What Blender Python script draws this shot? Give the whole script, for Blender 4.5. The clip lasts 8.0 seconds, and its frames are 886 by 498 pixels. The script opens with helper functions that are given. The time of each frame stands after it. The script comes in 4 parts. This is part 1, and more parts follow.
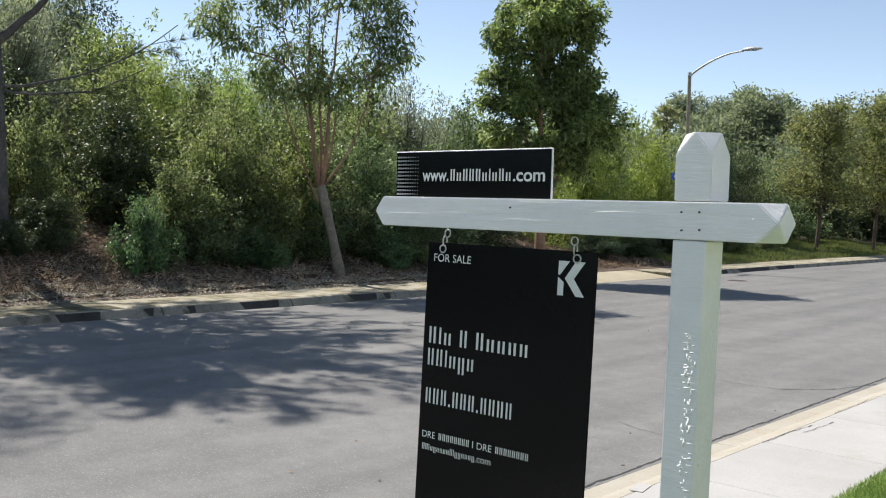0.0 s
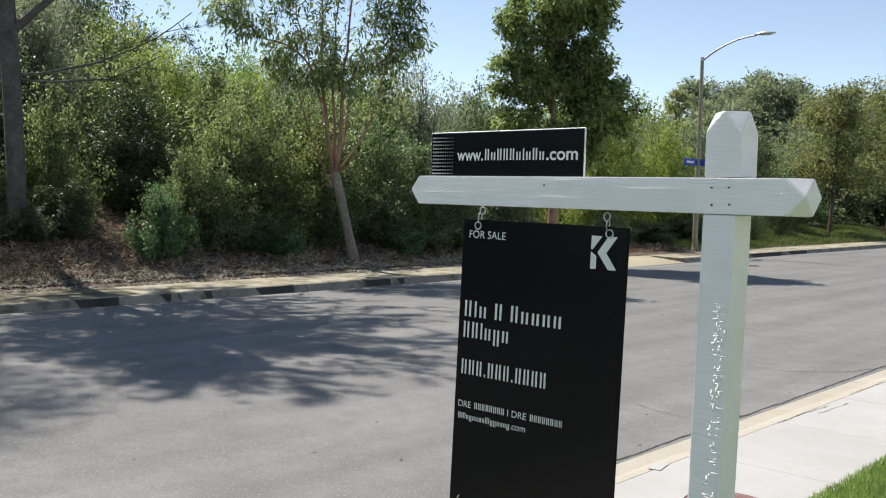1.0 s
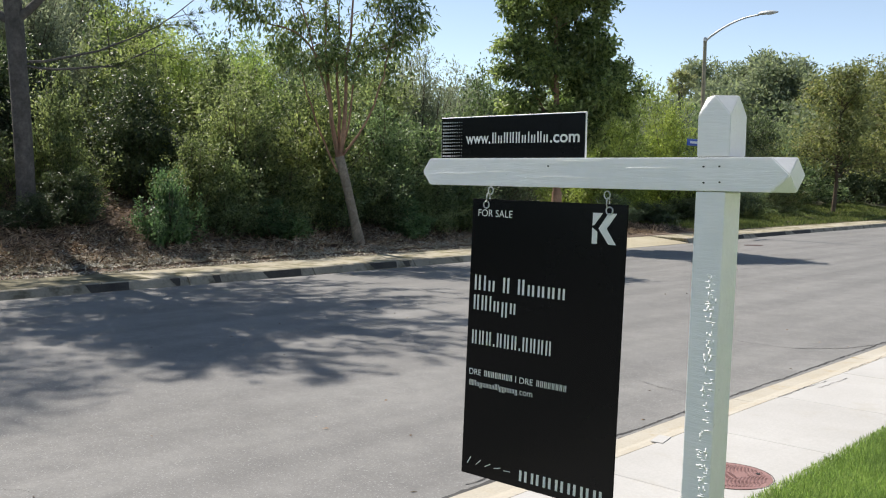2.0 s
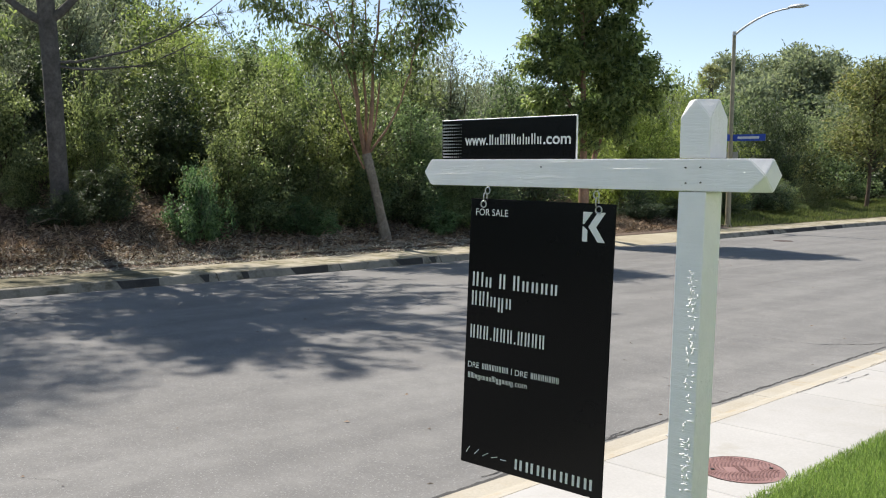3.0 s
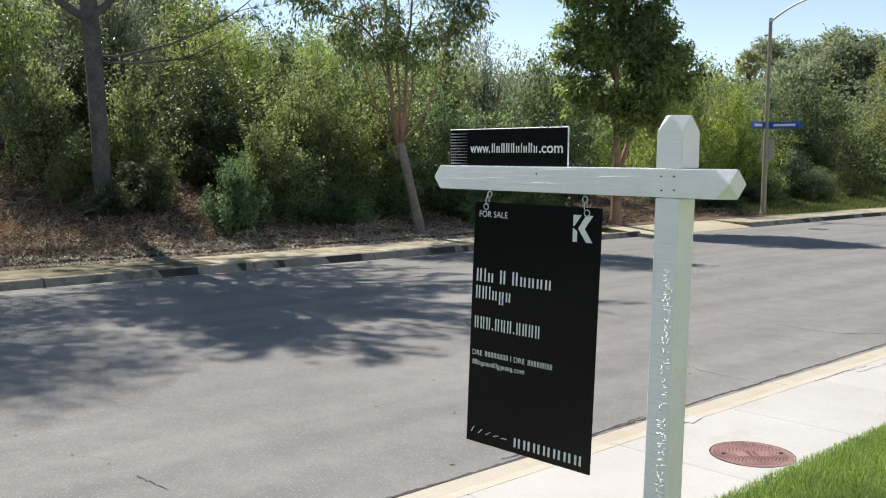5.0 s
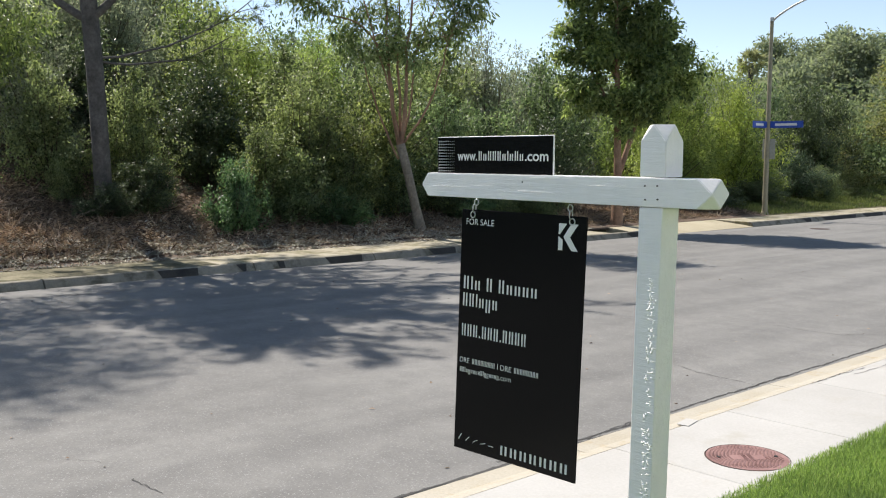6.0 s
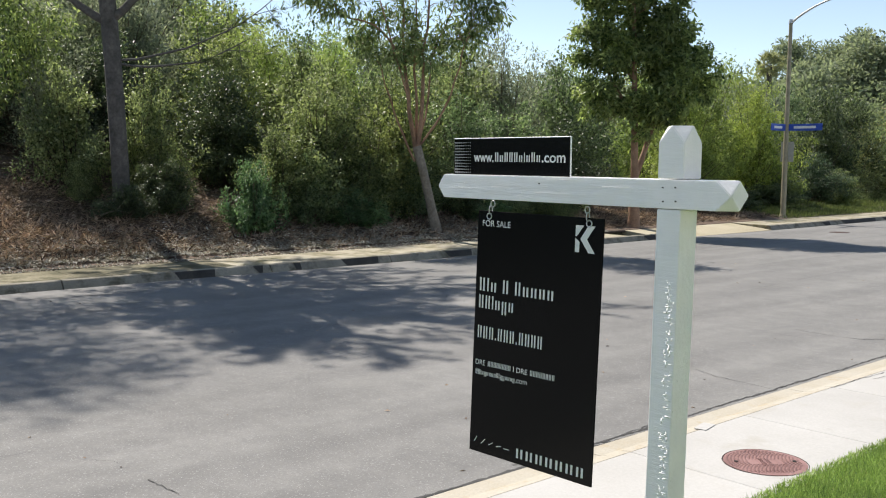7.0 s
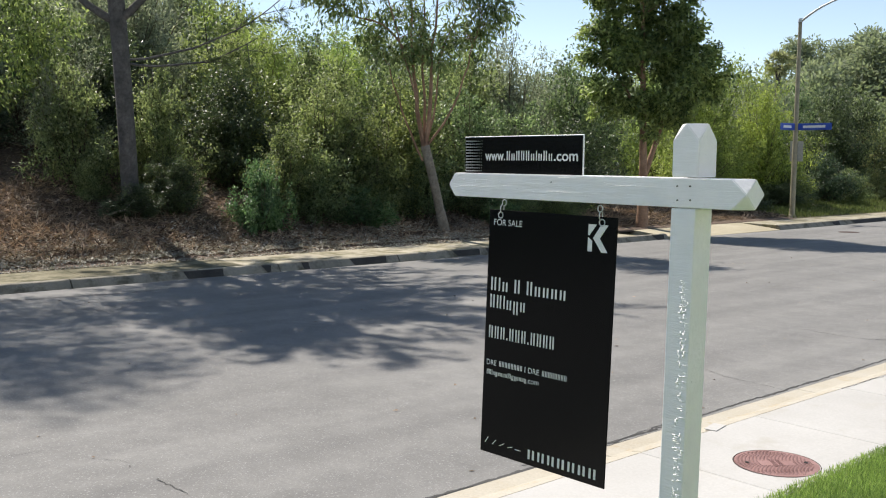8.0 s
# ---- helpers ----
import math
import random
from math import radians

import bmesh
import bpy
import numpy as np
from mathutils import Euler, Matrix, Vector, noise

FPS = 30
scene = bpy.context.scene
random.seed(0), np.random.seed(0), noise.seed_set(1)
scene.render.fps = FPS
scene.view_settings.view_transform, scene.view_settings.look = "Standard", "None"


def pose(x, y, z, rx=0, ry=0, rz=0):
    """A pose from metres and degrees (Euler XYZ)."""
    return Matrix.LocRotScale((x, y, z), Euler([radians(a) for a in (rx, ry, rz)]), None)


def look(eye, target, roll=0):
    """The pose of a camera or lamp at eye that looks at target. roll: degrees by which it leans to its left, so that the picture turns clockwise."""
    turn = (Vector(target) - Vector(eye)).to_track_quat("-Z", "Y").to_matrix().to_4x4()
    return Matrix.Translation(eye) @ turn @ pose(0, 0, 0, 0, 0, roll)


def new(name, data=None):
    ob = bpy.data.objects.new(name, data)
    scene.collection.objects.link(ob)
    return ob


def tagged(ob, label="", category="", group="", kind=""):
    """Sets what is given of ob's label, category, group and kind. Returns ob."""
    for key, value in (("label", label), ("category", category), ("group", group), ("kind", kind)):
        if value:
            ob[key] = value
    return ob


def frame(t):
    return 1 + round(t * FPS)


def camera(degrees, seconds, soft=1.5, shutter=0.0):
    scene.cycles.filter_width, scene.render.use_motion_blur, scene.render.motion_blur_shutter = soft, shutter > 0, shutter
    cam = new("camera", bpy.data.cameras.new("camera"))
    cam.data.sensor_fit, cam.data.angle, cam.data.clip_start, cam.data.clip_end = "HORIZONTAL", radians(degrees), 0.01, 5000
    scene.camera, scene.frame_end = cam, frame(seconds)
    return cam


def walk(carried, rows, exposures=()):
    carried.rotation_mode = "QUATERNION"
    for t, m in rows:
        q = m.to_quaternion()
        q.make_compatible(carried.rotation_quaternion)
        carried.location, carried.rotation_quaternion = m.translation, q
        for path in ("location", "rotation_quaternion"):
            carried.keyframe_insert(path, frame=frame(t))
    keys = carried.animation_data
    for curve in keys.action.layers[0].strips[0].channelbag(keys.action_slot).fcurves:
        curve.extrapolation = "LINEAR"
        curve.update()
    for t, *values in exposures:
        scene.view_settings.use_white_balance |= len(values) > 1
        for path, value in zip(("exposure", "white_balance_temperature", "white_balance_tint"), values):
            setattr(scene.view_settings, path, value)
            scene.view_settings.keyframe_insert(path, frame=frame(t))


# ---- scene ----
cam = camera(51.2, 8.0, soft=1.1)
PATH = [
    (0, (1.015, -1.909, 2.02), (-0.346, -0.447, 1.928), 1.6),
    (0.5, (1.021, -1.929, 2.006), (-0.343, -0.469, 1.909), 1.5),
    (1, (1.036, -2.036, 1.994), (-0.34, -0.59, 1.873), 1.4),
    (1.5, (1.08, -2.153, 1.988), (-0.296, -0.709, 1.836), 0.9),
    (3, (1.3, -2.196, 2.005), (-0.126, -0.804, 1.838), 0.6),
    (3.5, (1.377, -2.217, 2.038), (-0.088, -0.868, 1.851), 0.3),
    (4, (1.469, -2.274, 2.049), (0.0, -0.931, 1.857), 0.4),
    (4.5, (1.543, -2.338, 2.054), (0.068, -1.001, 1.861), 0.4),
    (6, (1.628, -2.287, 2.103), (0.146, -0.959, 1.906), 0.3),
    (6.5, (1.629, -2.274, 2.1), (0.14, -0.954, 1.905), 0.3),
    (7, (1.619, -2.279, 2.099), (0.114, -0.977, 1.907), 0.4),
    (7.5, (1.601, -2.273, 2.098), (0.086, -0.981, 1.906), 0.4),
    (8, (1.592, -2.272, 2.095), (0.076, -0.982, 1.902), 0.4),
]
walk(cam, [(t, look(eye, target, roll)) for t, eye, target, roll in PATH], [(0.0, 0.69, 6840, 11), (2.5, 0.75, 6980, 11), (8.0, 0.80, 7000, 11)])

# ---- world, sun, exposure ----
SUN_EL, SUN_AZ = radians(52), radians(-90.6)
TO_SUN = Vector((math.sin(SUN_AZ) * math.cos(SUN_EL), math.cos(SUN_AZ) * math.cos(SUN_EL), math.sin(SUN_EL)))
world = bpy.data.worlds.new("sky")
scene.world = world
world.use_nodes = True
wn = world.node_tree.nodes
sky = wn.new("ShaderNodeTexSky")
sky.sky_type, sky.sun_disc = "NISHITA", False
sky.sun_elevation, sky.sun_rotation = SUN_EL, SUN_AZ
sky.air_density, sky.dust_density, sky.ozone_density = 0.85, 0.02, 0.4
sky.altitude = 2000
wn["Background"].inputs["Strength"].default_value = 0.108
soft_sky = wn.new("ShaderNodeHueSaturation")
soft_sky.inputs["Hue"].default_value = 0.496
soft_sky.inputs["Saturation"].default_value = 0.88
world.node_tree.links.new(sky.outputs[0], soft_sky.inputs["Color"])
world.node_tree.links.new(soft_sky.outputs[0], wn["Background"].inputs["Color"])
sun_data = bpy.data.lights.new("sun", "SUN")
sun_data.energy, sun_data.angle, sun_data.color = 3.9, radians(0.53), (1.0, 0.975, 0.94)
sun = new("sun", sun_data)
sun.matrix_world = look(TO_SUN * 60, (0, 0, 0))


# ---- materials ----
def node_mat(name):
    m = bpy.data.materials.new(name)
    m.use_nodes = True
    nt = m.node_tree
    return m, nt, nt.nodes["Principled BSDF"]


def ramp(nt, src, stops):
    r = nt.nodes.new("ShaderNodeValToRGB")
    e = r.color_ramp.elements
    while len(e) < len(stops):
        e.new(0.5)
    for el, (p, c) in zip(e, stops):
        el.position, el.color = p, (*c, 1)
    nt.links.new(src, r.inputs[0])
    return r.outputs[0]


def tex(nt, kind, scale, detail=4.0, rough=0.6, vec=None):
    n = nt.nodes.new(kind)
    n.inputs["Scale"].default_value = scale
    if "Detail" in n.inputs:
        n.inputs["Detail"].default_value = detail if kind == "ShaderNodeTexNoise" else 0.0
        n.inputs["Roughness"].default_value = rough
    if vec is None:
        tc = nt.nodes.new("ShaderNodeTexCoord")
        vec = tc.outputs["Object"]
    nt.links.new(vec, n.inputs["Vector"])
    return n


def mixc(nt, a, b, fac, mode="MIX"):
    n = nt.nodes.new("ShaderNodeMix")
    n.data_type, n.blend_type = "RGBA", mode
    for sock, v in ((n.inputs[0], fac), (n.inputs[6], a), (n.inputs[7], b)):
        if hasattr(v, "is_output"):
            nt.links.new(v, sock)
        else:
            sock.default_value = v if isinstance(v, float) else (*v, 1)
    return n.outputs[2]


def bump(nt, bs, height, strength, dist):
    b = nt.nodes.new("ShaderNodeBump")
    b.inputs["Strength"].default_value, b.inputs["Distance"].default_value = strength, dist
    nt.links.new(height, b.inputs["Height"])
    nt.links.new(b.outputs[0], bs.inputs["Normal"])


def surface(name, dark, light, big=0.6, small=40.0, rough=0.85, bump_d=0.003, speck=None, speck_scale=120.0, stain=None, rand=0.0, grain=0.2, streak=False, blotch_at=0.55):
    """A rough two-scale surface: broad stains, fine grain, optional specks and per-piece shift."""
    m, nt, bs = node_mat(name)
    g = nt.nodes.new("ShaderNodeNewGeometry")
    pos = g.outputs["Position"]
    a = tex(nt, "ShaderNodeTexNoise", big, 5, 0.62, pos)
    f = tex(nt, "ShaderNodeTexNoise", small, 4, 0.7, pos)
    c = ramp(nt, a.outputs[0], [(0.32, dark), (0.68, light)])
    fg = ramp(nt, f.outputs[0], [(0.3, (1 - grain * 1.3,) * 3), (0.7, (1 + grain * 0.9,) * 3)])
    c = mixc(nt, c, fg, 1.0, "MULTIPLY")
    if streak:
        mp = nt.nodes.new("ShaderNodeMapping")
        mp.inputs["Scale"].default_value = (1.0, 0.07, 1.0)
        nt.links.new(pos, mp.inputs["Vector"])
        st = tex(nt, "ShaderNodeTexNoise", 1.6, 2, 0.5, mp.outputs[0])
        c = mixc(nt, c, ramp(nt, st.outputs[0], [(0.36, (0.88, 0.88, 0.88)), (0.64, (1.09, 1.09, 1.08))]), 1.0, "MULTIPLY")
        md = tex(nt, "ShaderNodeTexNoise", 3.2, 6, 0.66, pos)
        c = mixc(nt, c, ramp(nt, md.outputs[0], [(0.36, (0.90, 0.90, 0.90)), (0.64, (1.08, 1.08, 1.07))]), 1.0, "MULTIPLY")
    if speck:
        s = tex(nt, "ShaderNodeTexVoronoi", speck_scale, vec=pos)
        sf = ramp(nt, s.outputs["Color"], [(0.77, (0, 0, 0)), (0.90, (1, 1, 1))])
        c = mixc(nt, c, speck, sf)
    if stain:
        s2 = tex(nt, "ShaderNodeTexNoise", big * 2.7, 6, 0.7, pos)
        sf2 = ramp(nt, s2.outputs[0], [(blotch_at, (0, 0, 0)), (blotch_at + 0.16, (1, 1, 1))])
        c = mixc(nt, c, stain, sf2)
    if rand:
        oi = nt.nodes.new("ShaderNodeObjectInfo")
        rr = ramp(nt, oi.outputs["Random"], [(0.0, (1 - rand,) * 3), (1.0, (1 + rand,) * 3)])
        c = mixc(nt, c, rr, 1.0, "MULTIPLY")
    nt.links.new(c, bs.inputs["Base Color"])
    bs.inputs["Roughness"].default_value = rough
    if bump_d:
        bump(nt, bs, f.outputs[0], 0.6, bump_d)
    return m


def leaf_mat(name, dark, light, rough=0.4, through_amt=0.35, old=None, tint=False):
    m, nt, bs = node_mat(name)
    g = nt.nodes.new("ShaderNodeNewGeometry")
    stops = [(0.0, dark), (0.75, light)] + ([(0.97, light), (1.0, old)] if old else [])
    c = ramp(nt, g.outputs["Random Per Island"], stops)
    n = tex(nt, "ShaderNodeTexNoise", 0.7, 3, 0.6, g.outputs["Position"])
    v = ramp(nt, n.outputs[0], [(0.3, (0.55, 0.6, 0.62)), (0.7, (1.3, 1.28, 1.2))])
    c = mixc(nt, c, v, 1.0, "MULTIPLY")
    if tint:
        oi = nt.nodes.new("ShaderNodeObjectInfo")
        shift = ramp(nt, oi.outputs["Random"], [(0.0, (0.84, 0.96, 1.06)), (0.5, (1.0, 1.0, 1.0)), (1.0, (1.12, 1.05, 0.84))])
        c = mixc(nt, c, shift, 1.0, "MULTIPLY")
    nt.links.new(c, bs.inputs["Base Color"])
    bs.inputs["Roughness"].default_value = rough
    bs.inputs["Specular IOR Level"].default_value = 0.45
    tr = nt.nodes.new("ShaderNodeBsdfTranslucent")
    tc = mixc(nt, c, (1.3, 1.38, 1.05), 1.0, "MULTIPLY")
    nt.links.new(tc, tr.inputs[0])
    mx = nt.nodes.new("ShaderNodeMixShader")
    mx.inputs[0].default_value = through_amt
    nt.links.new(bs.outputs[0], mx.inputs[1])
    nt.links.new(tr.outputs[0], mx.inputs[2])
    nt.links.new(mx.outputs[0], nt.nodes["Material Output"].inputs[0])
    return m


def plain(name, col, rough=0.5, metal=0.0, var=0.12, scale=25.0, bump_d=0.0):
    m, nt, bs = node_mat(name)
    n = tex(nt, "ShaderNodeTexNoise", scale, 5, 0.65)
    c = ramp(nt, n.outputs[0], [(0.3, tuple(v * (1 - var) for v in col)), (0.7, tuple(min(1, v * (1 + var)) for v in col))])
    nt.links.new(c, bs.inputs["Base Color"])
    bs.inputs["Roughness"].default_value, bs.inputs["Metallic"].default_value = rough, metal
    if bump_d:
        bump(nt, bs, n.outputs[0], 0.5, bump_d)
    return m


def painted_wood():
    m, nt, bs = node_mat("white_painted_wood")
    tc = nt.nodes.new("ShaderNodeTexCoord")
    mp = nt.nodes.new("ShaderNodeMapping")
    mp.inputs["Scale"].default_value = (1.0, 9.0, 9.0)
    nt.links.new(tc.outputs["Object"], mp.inputs["Vector"])
    grain = tex(nt, "ShaderNodeTexNoise", 7.0, 6, 0.65, mp.outputs[0])
    blot = tex(nt, "ShaderNodeTexNoise", 14.0, 4, 0.6, tc.outputs["Object"])
    flaw = tex(nt, "ShaderNodeTexNoise", 55.0, 3, 0.6, tc.outputs["Object"])
    c = ramp(nt, blot.outputs[0], [(0.3, (0.87, 0.855, 0.85)), (0.65, (0.915, 0.895, 0.89))])
    ff = ramp(nt, flaw.outputs[0], [(0.70, (0, 0, 0)), (0.78, (0.6, 0.6, 0.6))])
    c = mixc(nt, c, (0.42, 0.42, 0.40), ff)
    nt.links.new(c, bs.inputs["Base Color"])
    bs.inputs["Roughness"].default_value = 0.42
    h = mixc(nt, grain.outputs[0], blot.outputs[0], 0.35)
    bump(nt, bs, h, 0.8, 0.006)
    return m


M_ASPHALT = surface("asphalt", (0.165, 0.162, 0.156), (0.203, 0.199, 0.192), 0.45, 42, 0.9, 0, (0.285, 0.28, 0.272), 115, grain=0.11, streak=True)
M_CRACK = surface("crack_filler", (0.045, 0.044, 0.042), (0.075, 0.073, 0.07), 3, 60, 0.9, 0.002)
M_CONCRETE = surface("pale_concrete", (0.42, 0.408, 0.385), (0.485, 0.474, 0.452), 0.8, 45, 0.88, 0.0015, stain=(0.41, 0.39, 0.35), rand=0.03, grain=0.06)
M_GUTTER = surface("tan_gutter_concrete", (0.41, 0.365, 0.285), (0.48, 0.45, 0.385), 1.2, 45, 0.9, 0.002, stain=(0.40, 0.31, 0.19), rand=0.02, grain=0.1)
M_KERB = surface("weathered_kerb_concrete", (0.22, 0.20, 0.155), (0.34, 0.31, 0.25), 0.9, 40, 0.9, 0.002, stain=(0.10, 0.09, 0.06), rand=0.08, blotch_at=0.48)
M_OLDWALK = surface("mossy_concrete", (0.33, 0.29, 0.21), (0.44, 0.40, 0.31), 0.6, 35, 0.92, 0.002, stain=(0.15, 0.135, 0.065), rand=0.06, grain=0.14, blotch_at=0.46)
M_APRON = surface("tan_apron_concrete", (0.36, 0.31, 0.21), (0.45, 0.40, 0.29), 0.8, 40, 0.9, 0.002)
M_MULCH = surface("brown_mulch", (0.085, 0.056, 0.038), (0.19, 0.132, 0.094), 1.1, 22, 0.95, 0.03, (0.20, 0.14, 0.10), 26, stain=(0.13, 0.095, 0.07), grain=0.45)
# moss plus tree shade, both mixed into one darker concrete colour
M_MOSS_SHADE = surface("mossy_concrete_painted_shade", (0.12, 0.105, 0.055), (0.27, 0.24, 0.16), 0.7, 30, 0.94, 0.003, stain=(0.07, 0.065, 0.03), rand=0.06, grain=0.2, blotch_at=0.44)
M_SOIL = surface("dry_soil_hill", (0.06, 0.06, 0.03), (0.13, 0.11, 0.06), 0.15, 6, 0.95, 0.02)
M_TURF = surface("turf", (0.045, 0.09, 0.015), (0.08, 0.145, 0.028), 1.5, 70, 0.9, 0.01)
M_GRASS = leaf_mat("lawn_grass", (0.15, 0.24, 0.055), (0.38, 0.49, 0.17), 0.55, 0.5, (0.46, 0.43, 0.22))
M_WILDGRASS = leaf_mat("wild_grass", (0.08, 0.115, 0.035), (0.20, 0.225, 0.08), 0.68, 0.4, (0.30, 0.26, 0.13))
M_LEAF_DARK = leaf_mat("dark_glossy_leaf", (0.026, 0.046, 0.025), (0.120, 0.155, 0.082), 0.44, 0.32, tint=True)
M_LEAF_MID = leaf_mat("mid_green_leaf", (0.046, 0.075, 0.034), (0.285, 0.330, 0.160), 0.45, 0.48, tint=True)
M_LEAF_WARM = leaf_mat("warm_green_leaf", (0.060, 0.085, 0.036), (0.32, 0.36, 0.18), 0.45, 0.48)
M_LEAF_LOW = leaf_mat("fresh_green_leaf", (0.040, 0.085, 0.038), (0.18, 0.29, 0.14), 0.36, 0.44)
M_LEAF_LIME = leaf_mat("yellow_green_leaf", (0.14, 0.19, 0.05), (0.36, 0.425, 0.145), 0.5, 0.5, tint=True)
M_LEAF_GREY = leaf_mat("olive_grey_leaf", (0.13, 0.152, 0.115), (0.35, 0.37, 0.29), 0.6, 0.46)
M_LEAF_RUST = leaf_mat("rusty_yellow_leaf", (0.10, 0.125, 0.045), (0.34, 0.34, 0.15), 0.6, 0.45, (0.30, 0.19, 0.09))
M_LEAF_EUC = leaf_mat("long_gum_leaf", (0.08, 0.13, 0.045), (0.31, 0.36, 0.17), 0.45, 0.46)
M_LEAF_BRUSH = leaf_mat("brush_cherry_leaf", (0.055, 0.095, 0.035), (0.33, 0.385, 0.155), 0.42, 0.52)
M_NEEDLE = leaf_mat("pine_needle", (0.07, 0.10, 0.035), (0.14, 0.18, 0.065), 0.63, 0.3)
M_PALM = leaf_mat("palm_frond", (0.24, 0.25, 0.14), (0.46, 0.45, 0.27), 0.63, 0.42, (0.42, 0.34, 0.20))
# distance haze is put into these two leaf colours: paler, greyer, the second more
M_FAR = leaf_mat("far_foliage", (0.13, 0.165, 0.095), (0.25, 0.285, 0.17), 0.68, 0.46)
M_FAR_HAZED = leaf_mat("distant_foliage_painted_haze", (0.18, 0.21, 0.145), (0.30, 0.33, 0.225), 0.73, 0.46)
M_BARK_GREY = surface("grey_bark", (0.066, 0.060, 0.056), (0.135, 0.123, 0.114), 2.5, 14, 0.92, 0.015, grain=0.3)
M_BARK_PALE = surface("pale_trunk_bark", (0.16, 0.135, 0.105), (0.30, 0.26, 0.21), 2.5, 18, 0.9, 0.01, grain=0.3)
M_BARK_RED = surface("red_brown_bark", (0.20, 0.11, 0.07), (0.36, 0.22, 0.14), 2.2, 18, 0.8, 0.008)
M_BARK_DARK = surface("brown_twig_bark", (0.07, 0.05, 0.035), (0.14, 0.10, 0.07), 4, 30, 0.9, 0.006)
M_DEADWOOD = surface("bleached_deadwood", (0.30, 0.27, 0.22), (0.44, 0.40, 0.34), 4, 40, 0.9, 0.003)
M_CHIP = leaf_mat("wood_chip", (0.06, 0.036, 0.025), (0.48, 0.35, 0.26), 0.8, 0.05, (0.52, 0.45, 0.36))
M_PALECHIP = leaf_mat("dry_leaf", (0.20, 0.165, 0.13), (0.60, 0.55, 0.49), 0.8, 0.1)
M_WHITE = painted_wood()
M_CRUST = plain("crusted_white_paint", (0.88, 0.87, 0.86), 0.5, 0.0, 0.03, 40)
M_NAIL = plain("dark_nail", (0.06, 0.055, 0.05), 0.6, 0.6)
M_BLACK = plain("black_sign_vinyl", (0.004, 0.0045, 0.005), 0.2, 0.0, 0.2, 3.0)
M_BLACK.node_tree.nodes["Principled BSDF"].inputs["Specular IOR Level"].default_value = 0.16
M_BLACKEDGE = plain("dull_black_sheet_edge", (0.012, 0.012, 0.012), 0.9, 0.0, 0.2, 30)
M_BLACKEDGE.node_tree.nodes["Principled BSDF"].inputs["Specular IOR Level"].default_value = 0.05
M_INK = plain("white_sign_ink", (0.78, 0.78, 0.76), 0.4, 0.0, 0.03)
M_INK_DIM = plain("dim_white_sign_ink", (0.40, 0.41, 0.40), 0.4, 0.0, 0.03)
M_EDGE = plain("white_sign_edge", (0.74, 0.74, 0.73), 0.45, 0.0, 0.04)
M_STEEL = plain("galvanised_steel", (0.55, 0.56, 0.56), 0.35, 0.9, 0.15, 60)
M_POLE = plain("olive_brown_pole", (0.29, 0.255, 0.175), 0.6, 0.1, 0.2, 6)
M_LAMPGREY = plain("grey_lamp_metal", (0.52, 0.53, 0.52), 0.45, 0.3, 0.08, 8)
M_LENS = plain("lamp_lens", (0.62, 0.63, 0.60), 0.2, 0.0, 0.05)
M_BLUE = plain("blue_sign_face", (0.03, 0.085, 0.42), 0.4, 0.0, 0.1, 6)
M_SIGNBACK = plain("dull_sign_back", (0.34, 0.34, 0.31), 0.5, 0.4, 0.12, 10)
M_IRON = surface("red_painted_iron", (0.22, 0.115, 0.105), (0.31, 0.175, 0.16), 5, 60, 0.75, 0.0008, grain=0.1)
M_IRON_DARK = plain("rusty_iron", (0.075, 0.05, 0.045), 0.8, 0.3, 0.3, 30)


# ---- mesh helpers ----
def arrays_mesh(name, V, F, mat=None, smooth=False):
    """A mesh from numpy vertices (n,3) and faces (m,k), all with k corners."""
    V, F = np.asarray(V, dtype=np.float32), np.asarray(F, dtype=np.int32)
    me = bpy.data.meshes.new(name)
    me.vertices.add(len(V))
    me.vertices.foreach_set("co", V.ravel())
    k = F.shape[1]
    me.loops.add(F.size)
    me.loops.foreach_set("vertex_index", F.ravel())
    me.polygons.add(len(F))
    me.polygons.foreach_set("loop_start", np.arange(0, F.size, k, dtype=np.int32))
    me.polygons.foreach_set("loop_total", np.full(len(F), k, dtype=np.int32))
    if smooth:
        me.polygons.foreach_set("use_smooth", np.ones(len(F), dtype=bool))
    me.update(calc_edges=True)
    if mat:
        me.materials.append(mat)
    return me


def part(name, data, material, parent, label=""):
    """Links a bmesh or mesh as ONE mesh object under a thing or a part."""
    if isinstance(data, bmesh.types.BMesh):
        me = bpy.data.meshes.new(name)
        data.to_mesh(me)
        data.free()
    else:
        me = data
    if not me.materials:
        me.materials.append(material)
    ob = new(name, me)
    ob.parent = parent
    return tagged(ob, label) if label else ob


def thing(name, m, label, category, group="", kind=""):
    ob = new(name)
    ob.empty_display_size = 0.1
    ob.matrix_basis = m
    return tagged(ob, label, category, group, kind)


def setting(name, data, material, label="", category=""):
    ob = part(name, data, material, None)
    return tagged(ob, label, category, "", "structure")


def box(x0, x1, y0, y1, z0, z1, bev=0.0, seg=2):
    bm = bmesh.new()
    bmesh.ops.create_cube(bm, size=1.0)
    for v in bm.verts:
        v.co = Vector((x0 + (v.co.x + 0.5) * (x1 - x0), y0 + (v.co.y + 0.5) * (y1 - y0), z0 + (v.co.z + 0.5) * (z1 - z0)))
    if bev:
        bmesh.ops.bevel(bm, geom=bm.edges[:], offset=bev, segments=seg, affect="EDGES", profile=0.5)
    return bm


